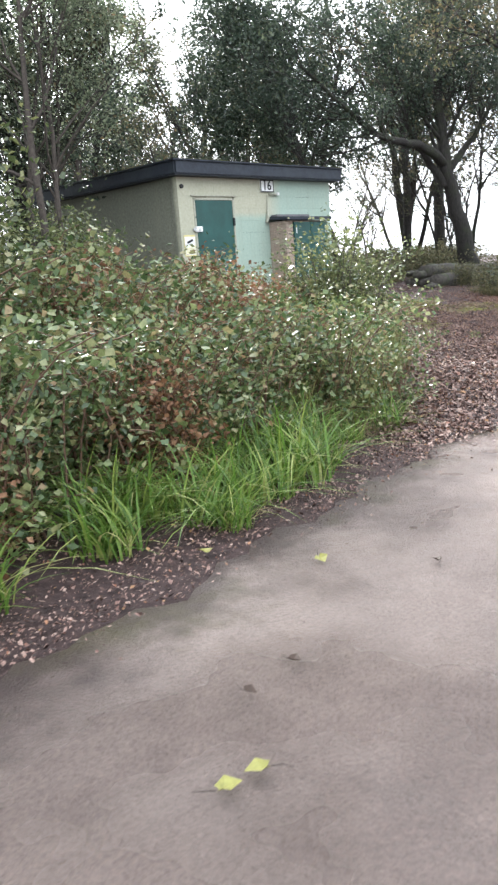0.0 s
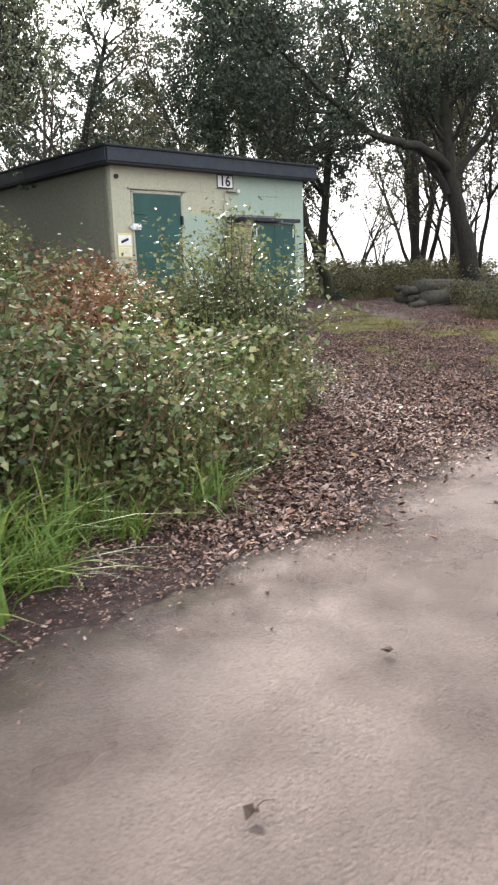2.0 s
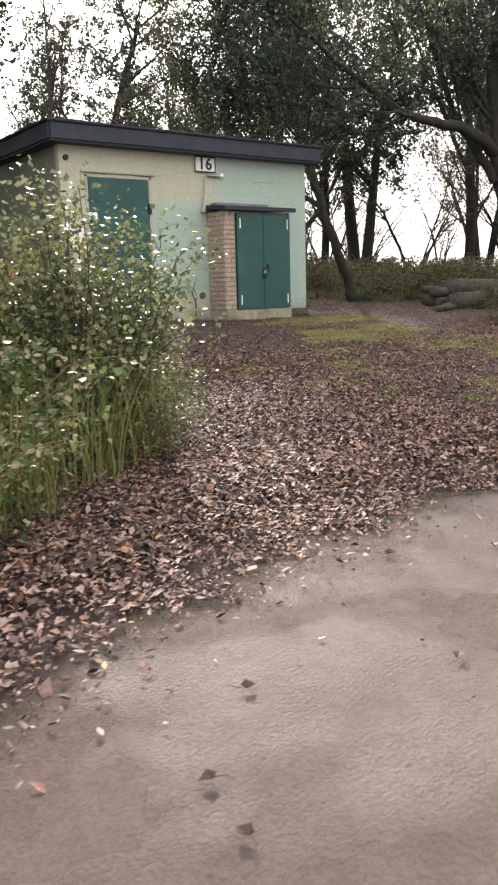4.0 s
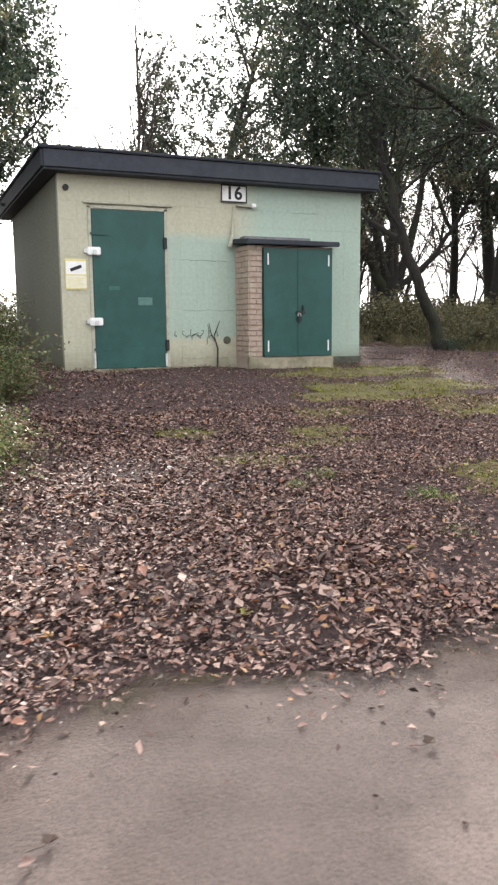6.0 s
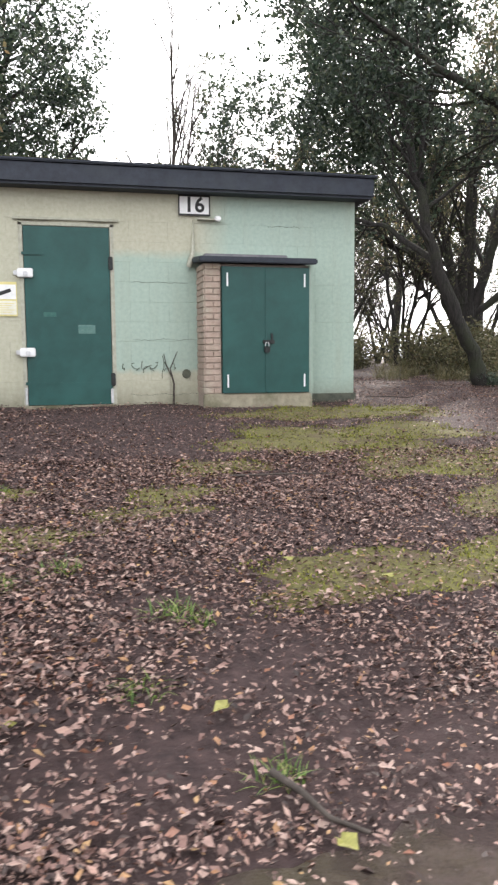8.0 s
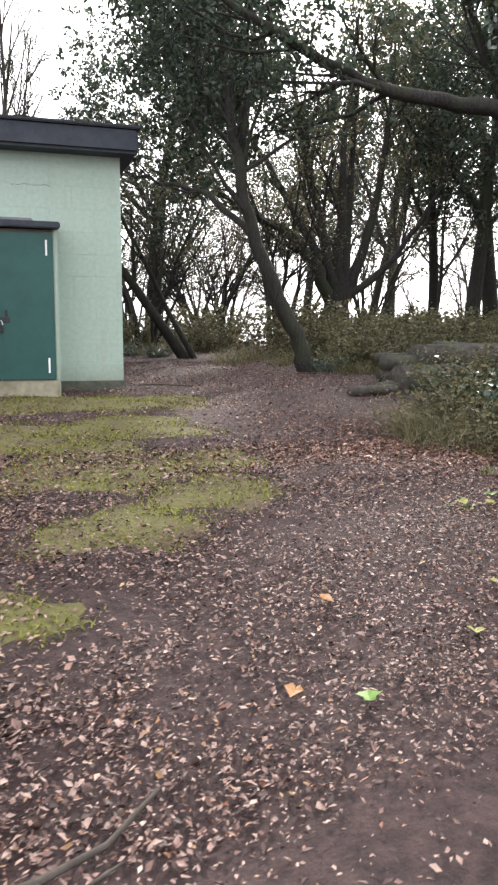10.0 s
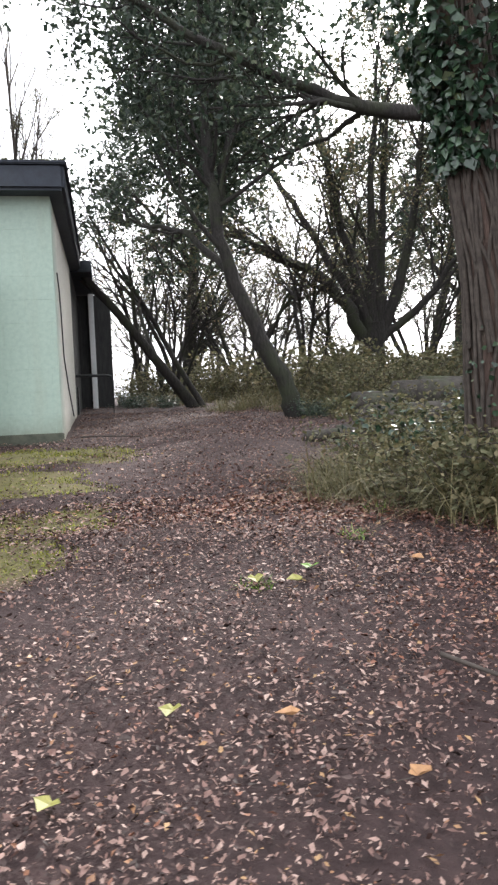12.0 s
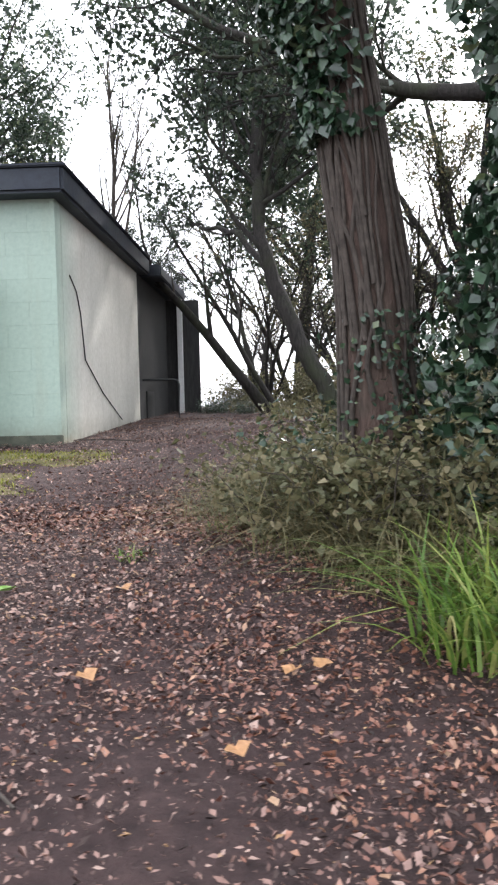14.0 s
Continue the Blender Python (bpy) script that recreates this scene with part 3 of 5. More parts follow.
for k, (dx, w, h) in enumerate(((-0.16, 0.05, 0.05), (-0.08, 0.012, 0.08), (-0.02, 0.05, 0.012), (0.05, 0.05, 0.06), (0.16, 0.012, 0.16), (0.2, 0.03, 0.06), (0.3, 0.01, 0.04), (-0.3, 0.012, 0.04))):
    t = Tubes()
    s = np.linspace(0, 1, 8)
    t.add(np.stack([dx + w * np.sin(s * 6 + k), np.full(8, 0.0), h * (s - 0.5) * 1.6 + 0.02 * np.sin(s * 9)], 1), np.full(8, 0.0035), 5)
    link("stroke", t.mesh("stroke"), M_PLINTH, scrawl)
for cx_, cz_, half in ((1.97, 0.76, 0.38), (1.92, 1.42, 0.33), (3.42, 2.1, 0.2), (1.95, 0.12, 0.4)):
    crack_line = tagged(anchor("wall_crack", cx_, -0.001, cz_), "thin dark crack along a mortar joint", "crack", "cracks in the painted wall")
    t = Tubes()
    s = np.linspace(-1, 1, 22)
    t.add(np.stack([s * half, np.zeros(22), 0.006 * np.sin(s * 7 + cx_) + 0.004 * rng.normal(size=22)], 1), 0.0009 + 0.0012 * rng.uniform(0, 1, 22), 4)
    link("fissure", t.mesh("fissure"), M_PLINTH, crack_line)
stem = tagged(anchor("dead_stem", 2.05, -0.06, 0.0), "dry dark stem leaning on the wall", "twig")
t = Tubes()
t.add([(0, 0, -0.05), (0.01, 0.0, 0.25), (-0.03, 0.03, 0.42), (0.06, 0.045, 0.62)], [0.014, 0.011, 0.008, 0.004], 6)
t.add([(0.0, 0.0, 0.3), (-0.07, 0.03, 0.45), (-0.1, 0.04, 0.6)], [0.008, 0.006, 0.003], 5)
link("stalk", t.mesh("stalk"), M_TWIG, stem)
crack = tagged(anchor("wall_cable", X1 + 0.01, 1.2, 1.0), "thin dark cable down the side wall", "cable")
t = Tubes()
t.add([(0, -0.75, 0.75), (0, -0.5, 0.62), (0, -0.35, 0.4), (0, -0.2, -0.1), (0, 0.6, -0.45), (0, 1.7, -0.8)], np.full(6, 0.007), 6)
link("cable", t.mesh("cable"), M_BLACK, crack)

# rear porch behind the hut
rear = tagged(anchor("rear_shelter", 4.2, 6.0, 0.1), "dark timber lean-to with white corner post", "shelter")


def rpart(name, bm, mat, label=""):
    ob = part(name, bm, mat, rear, label)
    ob.matrix_parent_inverse = rear.matrix_basis.inverted()
    return ob


rpart("side_wall", box((4.25, Y1 + 0.02, 0.0), (4.33, 7.35, 2.42)), M_DARKWALL, "dark boarded wall")
rpart("back_wall", box((2.6, 7.42, 0.0), (4.95, 7.52, 2.40)), M_DARKWALL)
rpart("canopy", box((2.5, 4.66, 2.42), (4.66, 7.7, 2.60), 0.02), M_FASCIA, "dark flat canopy")
rpart("post", box((4.54, 7.30, 0.0), (4.64, 7.40, 2.42), 0.01), M_WHITE, "white painted corner post")
rpart("panel", box((4.33, 4.9, 0.15), (4.35, 5.6, 0.62), 0.005), M_DARKIRON, "low dark hatch")
rail = tagged(anchor("pipe_rail", 4.6, 4.62, 0.12), "dark bent pipe rail beside the hut", "rail")
t = Tubes()
t.add([(-0.27, 0, 0.67), (0.2, 0, 0.665), (0.28, 0, 0.65), (0.30, 0, 0.58), (0.30, 0, -0.1)], np.full(5, 0.022), 8)
link("pipe", t.mesh("pipe"), M_DARKIRON, rail)


# ---- trees ----
def stem_pts(p, d, length, segs, wander, up, r):
    pts, rad = [np.array(p, float)], [r]
    d = unit(np.array(d, float))
    for k in range(segs):
        d = unit(d + rng.normal(size=3) * wander + np.array([0, 0, up]))
        pts.append(pts[-1] + d * length / segs)
        rad.append(r * (1 - 0.72 * (k + 1) / segs))
    return np.array(pts), np.array(rad)


def grow(tubes, twigs, p, d, length, r, level, spec, tips):
    """spec: children per level, angle, wander, up, shrink."""
    kids, angle, wander, up, shrink = spec
    segs = (7, 6, 5, 4, 3)[min(level, 4)]
    pts, rad = stem_pts(p, d, length, segs, wander * (1 + 0.3 * level), up, r)
    (tubes if level < 2 else twigs).add(pts, rad, (9, 7, 5, 4, 3)[min(level, 4)], 0.06 if level < 1 else 0)
    if level >= len(kids):
        tips.append(pts[1:])
        return
    for k in range(kids[level]):
        s = rng.uniform(0.35 if level == 0 else 0.25, 1.0)
        f = s * segs
        i = min(int(f), segs - 1)
        q = pts[i] + (pts[i + 1] - pts[i]) * (f - i)
        dd = unit(pts[i + 1] - pts[i])
        side = unit(np.cross(dd, rng.normal(size=3)))
        a = angle * rng.uniform(0.6, 1.3)
        grow(tubes, twigs, q, dd * np.cos(a) + side * np.sin(a), length * shrink * rng.uniform(0.7, 1.15) * (1.15 - 0.4 * s), max(rad[i] * 0.55, 0.004), level + 1, spec, tips)


def make_tree(name, label, stems, spec, leaf_mat, per_tip, leaf_size, spread, bark=None, extra=None, category="tree"):
    """stems: (base, direction, length, radius) from the foot of the tree."""
    tree = tagged(anchor(name), label, category)
    tubes, twigs, tips = Tubes(), Tubes(), []
    for p, d, length, r in stems:
        grow(tubes, twigs, p, d, length, r, 0, spec, tips)
    link("trunk", tubes.mesh("trunk"), bark or M_BARK, tree)
    if twigs.n:
        link("twig_work", twigs.mesh("branches"), M_TWIG if bark is None else M_BARK, tree)["kind"] = "stuff"
    c = []
    if per_tip:
        tp = np.concatenate(tips)
        c.append(np.repeat(tp, per_tip, 0) + rng.normal(size=(len(tp) * per_tip, 3)) * spread * 0.6)
    if extra is not None:
        c.append(extra)
    if c:
        c = np.concatenate(c)
        link("crown", leaf_mesh("crown", c, rng.uniform(0.6, 1.3, len(c)) * leaf_size, (0, 0, 0.4), 1.0, 0.3), leaf_mat, tree)["kind"] = "stuff"
    return tree


def blob(center, radii, count, clumps):
    """Foliage in uneven clumps within an egg-shaped crown."""
    k = unit(rng.normal(size=(clumps, 3))) * rng.uniform(0.25, 1.0, (clumps, 1)) ** 0.5 * np.array(radii)
    sprigs = k[rng.integers(0, clumps, count // 14)]
    sprigs = sprigs + np.clip(rng.normal(size=sprigs.shape), -1.7, 1.7) * np.array(radii) * 0.17
    return np.array(center) + sprigs[rng.integers(0, len(sprigs), count)] + rng.normal(size=(count, 3)) * 0.075


def put(tree, x, y, turn=0, s=1.0, dz=-0.05):
    m = pose(x, y, float(gz(x, y)) + dz, 0, 0, turn) @ Matrix.Scale(s, 4)
    return copy_thing(tree, m)


def place(tree, x, y, turn=0, dz=-0.05):
    tree.matrix_basis = pose(x, y, float(gz(x, y)) + dz, 0, 0, turn)


def limbed_tree(name, label, limbs, spec, leaf_mat, per_tip, leaf_size, spread, extra=None):
    """limbs: (points, first radius, last radius, boughs, share of the length that stays bare)."""
    tree = tagged(anchor(name), label, "tree")
    tubes, twigs, tips = Tubes(), Tubes(), []
    for pts, r0, r1, boughs, bare_share in limbs:
        p = np.array(pts, float)
        u, v = np.linspace(0, 1, len(p)), np.linspace(0, 1, 4 * len(p))
        q = np.stack([np.interp(v, u, p[:, i]) for i in range(3)], 1)
        q[1:-1] = (q[:-2] + 2 * q[1:-1] + q[2:]) / 4 + rng.normal(size=(len(q) - 2, 3)) * 0.02
        rad = r0 + (r1 - r0) * v ** 0.8
        if pts[0][2] <= 0:
            rad[0] *= 1.5
        tubes.add(q, rad, 10, 0.05)
        for k in range(boughs):
            i = int((bare_share + (1 - bare_share) * rng.uniform(0, 0.98)) * (len(q) - 1))
            d = unit(q[i + 1] - q[i])
            side = unit(np.cross(d, rng.normal(size=3)))
            a = spec[1] * rng.uniform(0.5, 1.2)
            grow(tubes, twigs, q[i], d * np.cos(a) + side * np.sin(a), rng.uniform(1.1, 2.4), max(rad[i] * 0.45, 0.012), 1, spec, tips)
    link("trunk", tubes.mesh("trunk"), M_BARK, tree)
    link("twig_work", twigs.mesh("branches"), M_BARK, tree)["kind"] = "stuff"
    tp_ = np.concatenate(tips)
    c_ = [np.repeat(tp_, per_tip, 0) + rng.normal(size=(len(tp_) * per_tip, 3)) * spread * 0.6]
    if extra is not None:
        c_.append(extra)
    c_ = np.concatenate(c_)
    link("crown", leaf_mesh("crown", c_, rng.uniform(0.6, 1.3, len(c_)) * leaf_size, (0, 0, 0.4), 1.0, 0.3), leaf_mat, tree)["kind"] = "stuff"
    return tree


# leaning evergreen beside the hut
lean = limbed_tree("leaning_tree", "dark evergreen tree with leaning trunk and dense crown",
                   [([(0, 0, 0), (-0.12, 0, 0.35), (-0.5, 0, 1.1), (-0.8, 0.05, 1.85), (-0.98, 0.2, 2.7), (-1.0, 0.7, 3.8), (-0.9, 1.4, 5.2), (-0.8, 2.0, 6.8)], 0.14, 0.04, 16, 0.5),
                    ([(-0.8, 0.05, 1.9), (-1.2, 0.9, 2.6), (-1.7, 1.8, 2.9), (-2.1, 2.7, 3.2)], 0.06, 0.015, 7, 0.4),
                    ([(-0.95, 0.2, 2.6), (-0.7, 0.9, 3.6), (-0.2, 1.6, 4.8), (0.2, 2.2, 6.2)], 0.08, 0.02, 8, 0.4)],
                   ((0, 5, 4), 0.7, 0.12, 0.06, 0.6), M_EVER, 3, 0.09, 0.16,
                   extra=np.concatenate([blob((-0.85, 2.6, 5.7), (1.35, 1.6, 2.4), 17000, 70), blob((-0.7, 2.4, 7.6), (1.8, 1.8, 1.6), 6000, 45)]))
place(lean, 7.24, 1.84)

# big spreading tree behind it
fan = limbed_tree("spreading_tree", "old multi-stemmed tree with dark fanned limbs",
                  [([(0, 0, 0), (-0.05, 0, 0.8), (0.0, 0, 1.7)], 0.36, 0.27, 0, 0.9),
                   ([(-0.1, 0, 1.0), (-0.6, 0, 2.1), (-1.3, 0.1, 2.9), (-2.4, 0.2, 3.3), (-3.4, 0.1, 4.0)], 0.19, 0.04, 9, 0.3),
                   ([(-0.05, 0, 1.5), (-0.4, 0.1, 2.9), (-0.8, 0.3, 5.0), (-1.3, 0.4, 7.2)], 0.17, 0.03, 9, 0.3),
                   ([(0.0, 0, 1.6), (-0.1, -0.4, 4.3), (0.0, -0.9, 7.4)], 0.15, 0.03, 9, 0.3),
                   ([(0.2, 0, 1.3), (0.8, 0, 2.9), (1.3, 0.2, 5.0), (1.5, 0.3, 6.7)], 0.16, 0.03, 9, 0.3),
                   ([(0.15, 0, 1.5), (0.4, 0.3, 4.2), (0.8, 0.7, 7.2)], 0.14, 0.03, 9, 0.3),
                   ([(0.2, 0, 1.3), (1.2, -0.2, 2.1), (2.1, -0.3, 3.3), (2.9, -0.4, 4.6)], 0.12, 0.025, 8, 0.3),
                   ([(-0.1, 0, 1.6), (-1.0, 0.5, 3.4), (-2.0, 0.8, 5.2), (-2.7, 1.0, 6.8)], 0.13, 0.025, 8, 0.3)],
                  ((0, 6, 4), 0.55, 0.1, 0.09, 0.6), M_SPARSE, 3, 0.08, 0.14)
place(fan, 10.8, 9.0)

# dark tree at the clearing's edge; a long limb reaches over the logs
dark_tree = limbed_tree("limbed_tree", "dark evergreen tree with one long level limb",
                        [([(0.85, -0.3, 0), (0.5, -0.2, 1.5), (0, 0, 3.2), (-0.1, 0.1, 5.0), (0.1, 0.3, 7.8)], 0.3, 0.07, 14, 0.5),
                         ([(0, 0, 3.2), (-1.0, 0.1, 3.65), (-2.2, 0.1, 3.7), (-3.2, 0.1, 3.85), (-4.6, 0.0, 4.4), (-5.7, 0.2, 5.1)], 0.15, 0.03, 10, 0.35),
                         ([(0, 0, 2.9), (0.9, -0.5, 4.0), (1.9, -0.9, 5.6)], 0.12, 0.03, 7, 0.3),
                         ([(0, 0, 2.6), (-0.7, 0.7, 4.2), (-1.2, 1.2, 6.3)], 0.12, 0.03, 8, 0.3)],
                        ((0, 6, 4), 0.75, 0.12, 0.05, 0.58), M_EVER, 4, 0.085, 0.18, extra=blob((0.0, 0.3, 6.6), (2.3, 2.0, 1.9), 8000, 60))
place(dark_tree, 10.6, 0.9)

# ivy-clad tree beside the bend
ivy_tree = tagged(anchor("ivy_tree", 7.02, -3.85, float(gz(6.97, -3.85)) - 0.05), "tall reddish-barked tree wrapped in ivy and dead stems", "tree")
tubes, twigs, tips = Tubes(), Tubes(), []
tp = np.array([(0.02, 0, 0), (0.0, 0, 0.5), (-0.03, 0, 1.25), (-0.2, 0, 2.45), (-0.3, 0, 3.6), (-0.42, 0.1, 5.2), (-0.4, 0.2, 7.5), (-0.2, 0.3, 10)])
TR = [0.26, 0.195, 0.165, 0.145, 0.135, 0.12, 0.1, 0.05]
fz = np.linspace(0, 10, 90)
fc = np.stack([np.interp(fz, tp[:, 2], tp[:, i]) for i in range(3)], 1)
ang = np.arange(40) * 2 * np.pi / 40
furrow = 1 + 0.045 * np.sin(ang * 9 + fz[:, None] * 1.1) + 0.035 * np.sin(ang * 17 - fz[:, None] * 0.8) + 0.02 * rng.normal(size=(90, 40))
fr = np.interp(fz, tp[:, 2], TR)[:, None] * furrow
fv = np.stack([fc[:, :1] + fr * np.cos(ang), fc[:, 1:2] + fr * np.sin(ang), np.repeat(fz[:, None], 40, 1)], -1).reshape(-1, 3)
fi, fj = np.meshgrid(np.arange(89), np.arange(40), indexing="ij")
fq = np.stack([fi * 40 + fj, fi * 40 + (fj + 1) % 40, (fi + 1) * 40 + (fj + 1) % 40, (fi + 1) * 40 + fj], -1).reshape(-1, 4)
trunk_mesh = quad_mesh("trunk", fv, fq, True)
tubes = Tubes()
for k in range(11):
    z = rng.uniform(3.6, 9)
    a = rng.uniform(0, 6.28)
    grow(tubes, twigs, (-0.35, 0.15, z), (np.cos(a), np.sin(a), 0.3), 2.6, 0.05, 1, ((0, 6, 4), 0.7, 0.14, 0.02, 0.55), tips)
for k in range(46):
    a, z0 = rng.uniform(0, 6.28), rng.uniform(0, 1.6)
    s = np.linspace(0, 1, 11)
    top = rng.uniform(1.2, 3.6)
    zz = z0 + s * top
    cx = np.interp(zz, tp[:, 2], tp[:, 0])
    rr = np.interp(zz, tp[:, 2], TR) + 0.012
    aa = a + 0.35 * np.sin(s * 4 + k) + 0.12 * np.sin(s * 13 + 2 * k)
    twigs.add(np.stack([cx + rr * np.cos(aa), rr * np.sin(aa), zz], 1), np.linspace(0.015, 0.004, 11), 5)
link("limb", tubes.mesh("limb"), M_BARK, ivy_tree, "dark crooked limbs")
link("trunk", trunk_mesh, M_BARK_PINE, ivy_tree, "reddish brown furrowed trunk")
link("twig_work", twigs.mesh("branches"), M_TWIG, ivy_tree, "grey twigs and climbing ivy stems")["kind"] = "stuff"
m = 5200
zz = np.concatenate([rng.uniform(0.0, 1.05, 1100) ** 1.5, rng.uniform(1.9, 2.6, 900), rng.uniform(2.5, 6.0, m - 2000)])
aa = rng.uniform(0, 6.28, m)
aa[:1100] = -0.9 + rng.normal(0, 0.8, 1100)
aa[1100:] = np.pi * 1.15 + rng.normal(0, 0.75, m - 1100)
rr = np.interp(zz, [0, 0.5, 1.3, 2.2, 2.6, 3.0, 6], [0.4, 0.3, 0.22, 0.2, 0.32, 0.46, 0.4]) * rng.uniform(0.75, 1.2, m)
cx = np.interp(zz, tp[:, 2], tp[:, 0])
link("ivy", leaf_mesh("ivy", np.stack([cx + rr * np.cos(aa), rr * np.sin(aa), zz], 1), np.where(zz < 1.3, 0.6, 1.0) * rng.uniform(0.04, 0.08, m), np.stack([np.cos(aa), np.sin(aa), np.full(m, 0.2)], 1), 0.7, 0.42), M_IVY, ivy_tree, "glossy dark ivy leaves")["kind"] = "stuff"
tpts = np.concatenate(tips)
c = np.repeat(tpts, 5, 0) + rng.normal(size=(len(tpts) * 5, 3)) * 0.16
link("crown", leaf_mesh("crown", c, rng.uniform(0.05, 0.1, len(c)), None, 1, 0.3), M_SPARSE, ivy_tree)["kind"] = "stuff"

# fallen trunks leaning on the shelter roof
fallen = make_tree("fallen_tree", "dead dark trunk leaning over against the shelter", [((0, 0, 0), (-0.62, -0.18, 0.72), 4.2, 0.11), ((0.15, -0.1, 0), (-0.55, -0.1, 0.85), 3.8, 0.06)], ((6, 5), 0.5, 0.05, 0.0, 0.4), M_EVER, 0, 0.1, 0.1)
place(fallen, 6.35, 5.8)
# bare tree behind the hut
bare = make_tree("bare_tree", "slim leafless tree with fine pale twigs", [((0, 0, 0), (-0.03, 0, 1), 6.9, 0.07), ((0.05, 0, 3.2), (0.3, 0, 1), 3.0, 0.035)], ((15, 6, 4), 0.5, 0.05, 0.06, 0.36), M_SPARSE, 1, 0.035, 0.1, bark=M_TWIG)
place(bare, 3.3, 8.0)

# young leafy trees behind the brambles
young = make_tree("young_tree", "slender young tree with pale grey-green leaves", [((0, 0, 0), (0.08, 0, 1), 6.2, 0.07), ((0.3, 0.1, 0), (0.2, 0.1, 1), 5.4, 0.05)], ((11, 6, 4), 0.75, 0.07, 0.03, 0.42), M_PALE, 4, 0.06, 0.22, bark=M_TWIG)
tagged(young, group="young trees behind the brambles")
place(young, -3.6, -1.2)
for x, y, s_ in ((-4.9, -2.6, 0.85), (-4.2, 1.4, 1.15), (-6.6, -2.2, 1.0), (-2.9, 0.6, 0.9)):
    put(young, x, y, rng.uniform(0, 360), s_)

# wood around: templates and their copies
wood_a = make_tree("woodland_tree", "dark-trunked woodland tree with thin winter foliage", [((0, 0, 0), (0.1, 0, 1), 7.5, 0.16), ((0.15, 0, 0), (0.4, 0.2, 1), 5.5, 0.09)], ((9, 6, 4), 0.6, 0.09, 0.05, 0.52), M_SPARSE, 3, 0.1, 0.2)
wood_b = make_tree("evergreen_tree", "tall dark evergreen tree with dense uneven crown", [((0, 0, 0), (0.05, 0, 1), 8.0, 0.2)], ((12, 6, 3), 0.85, 0.06, 0.04, 0.42), M_EVER, 8, 0.11, 0.22,
                   extra=blob((0, 0, 5.8), (2.1, 2.1, 2.9), 12000, 70))
wood_c = make_tree("thin_tree", "thin crooked bare stems standing in scrub", [((0, 0, 0), (-0.3, 0, 1), 4.2, 0.06), ((0.2, 0.1, 0), (0.25, 0.1, 1), 4.8, 0.07), ((-0.2, 0, 0), (0.05, 0.3, 1), 3.8, 0.05), ((0.1, -0.2, 0), (-0.5, -0.1, 1), 4.0, 0.045)], ((7, 5, 3), 0.55, 0.13, 0.04, 0.5), M_SPARSE, 1, 0.07, 0.12)
place(wood_a, 14.5, 11.0, 40)
place(wood_b, -1.3, 10.5, 10)
place(wood_c, 8.2, 11.5, 0)
for nm in (wood_a, wood_b, wood_c):
    tagged(nm, group="trees of the surrounding wood")
# last three copies: unseen, added behind the camera and far left for light and reflections
for x, y, s in ((15.5, 5.5, 1.1), (18, 7, 1.2), (22, 2, 1.3), (16, 18, 1.2), (25, 12, 1.2), (20, -6, 1.1), (-9, 14, 1.1), (-15, 6, 1.1), (-2.5, 3.4, 0.95), (-4.4, 2.2, 1.0), (-6, -26, 1.1), (10, -24, 1.1), (-20, -14, 1.1)):
    put(wood_a, x, y, rng.uniform(0, 360), s)
# the copy at (0, -28) is likewise an unseen addition that only shapes the light
for x, y, s in ((-4.4, 12.5, 1.0), (-6.5, 8.0, 0.9), (-10.5, 3.0, 0.9), (14.2, 8.6, 1.0), (17.5, 12.5, 1.3), (0, -28, 1.2), (19.5, 1.5, 1.3), (-13, 12, 1.2), (27, 5, 1.4), (-1.6, 2.3, 0.8), (-0.35, 9.4, 0.95), (3.4, 10.8, 0.45), (7.0, 13.0, 1.05), (17, 27, 1.15), (20.5, 25, 1.3), (22.0, 8.0, 1.4)):
    put(wood_b, x, y, rng.uniform(0, 360), s)
for k in range(24):
    x, y = rng.uniform(5.0, 26), rng.uniform(11, 24)
    put(wood_c, x, y, rng.uniform(0, 360), rng.uniform(0.7, 1.25))
for x, y in ((13.2, 1.8), (14.6, -1.2), (15.5, 4.0), (16.5, 0.5), (-4.5, 9), (-7.5, 5.5), (6.2, 8.8), (9.4, 9.4), (-2.4, 5.5)):
    put(wood_c, x, y, rng.uniform(0, 360), rng.uniform(0.75, 1.1))


# ---- bushes, brambles, grass ----
def make_bush(name, label, mat, radius, height, canes, leaves, size, cane_mat=None, narrow=0.38):
    bush = tagged(anchor(name), label, "bush")
    t, cs = Tubes(), []
    for k in range(canes):
        a = rng.uniform(0, 6.28)
        r0 = radius * 0.55 * math.sqrt(rng.uniform(0, 1))
        p = np.array([r0 * np.cos(a), r0 * np.sin(a), -0.05])
        b = rng.uniform(0, 6.28)
        h, run = height * rng.uniform(0.3, 1.4), radius * rng.uniform(0.25, 0.8)
        s = np.linspace(0, 1, 8)
        pts = p + np.stack([run * s ** 1.4 * np.cos(b), run * s ** 1.4 * np.sin(b), h * (1.6 * s - 0.75 * s ** 2.2)], 1) + rng.normal(size=(8, 3)) * 0.012
        t.add(pts, np.linspace(0.007, 0.0025, 8), 4)
        cs.append(pts[1:])
    link("cane_tangle", t.mesh("canes"), cane_mat or M_CANE, bush)["kind"] = "stuff"
    pts = np.concatenate(cs)
    c = pts[rng.integers(0, len(pts), leaves)] + rng.normal(size=(leaves, 3)) * np.array([0.09, 0.09, 0.07])
    c[:, 2] = np.maximum(c[:, 2], 0.01)
    link("foliage", leaf_mesh("leaves", c, rng.uniform(0.6, 1.35, leaves) * size, (0, 0, 1.0), 0.75, narrow), mat, bush)["kind"] = "stuff"
    return bush


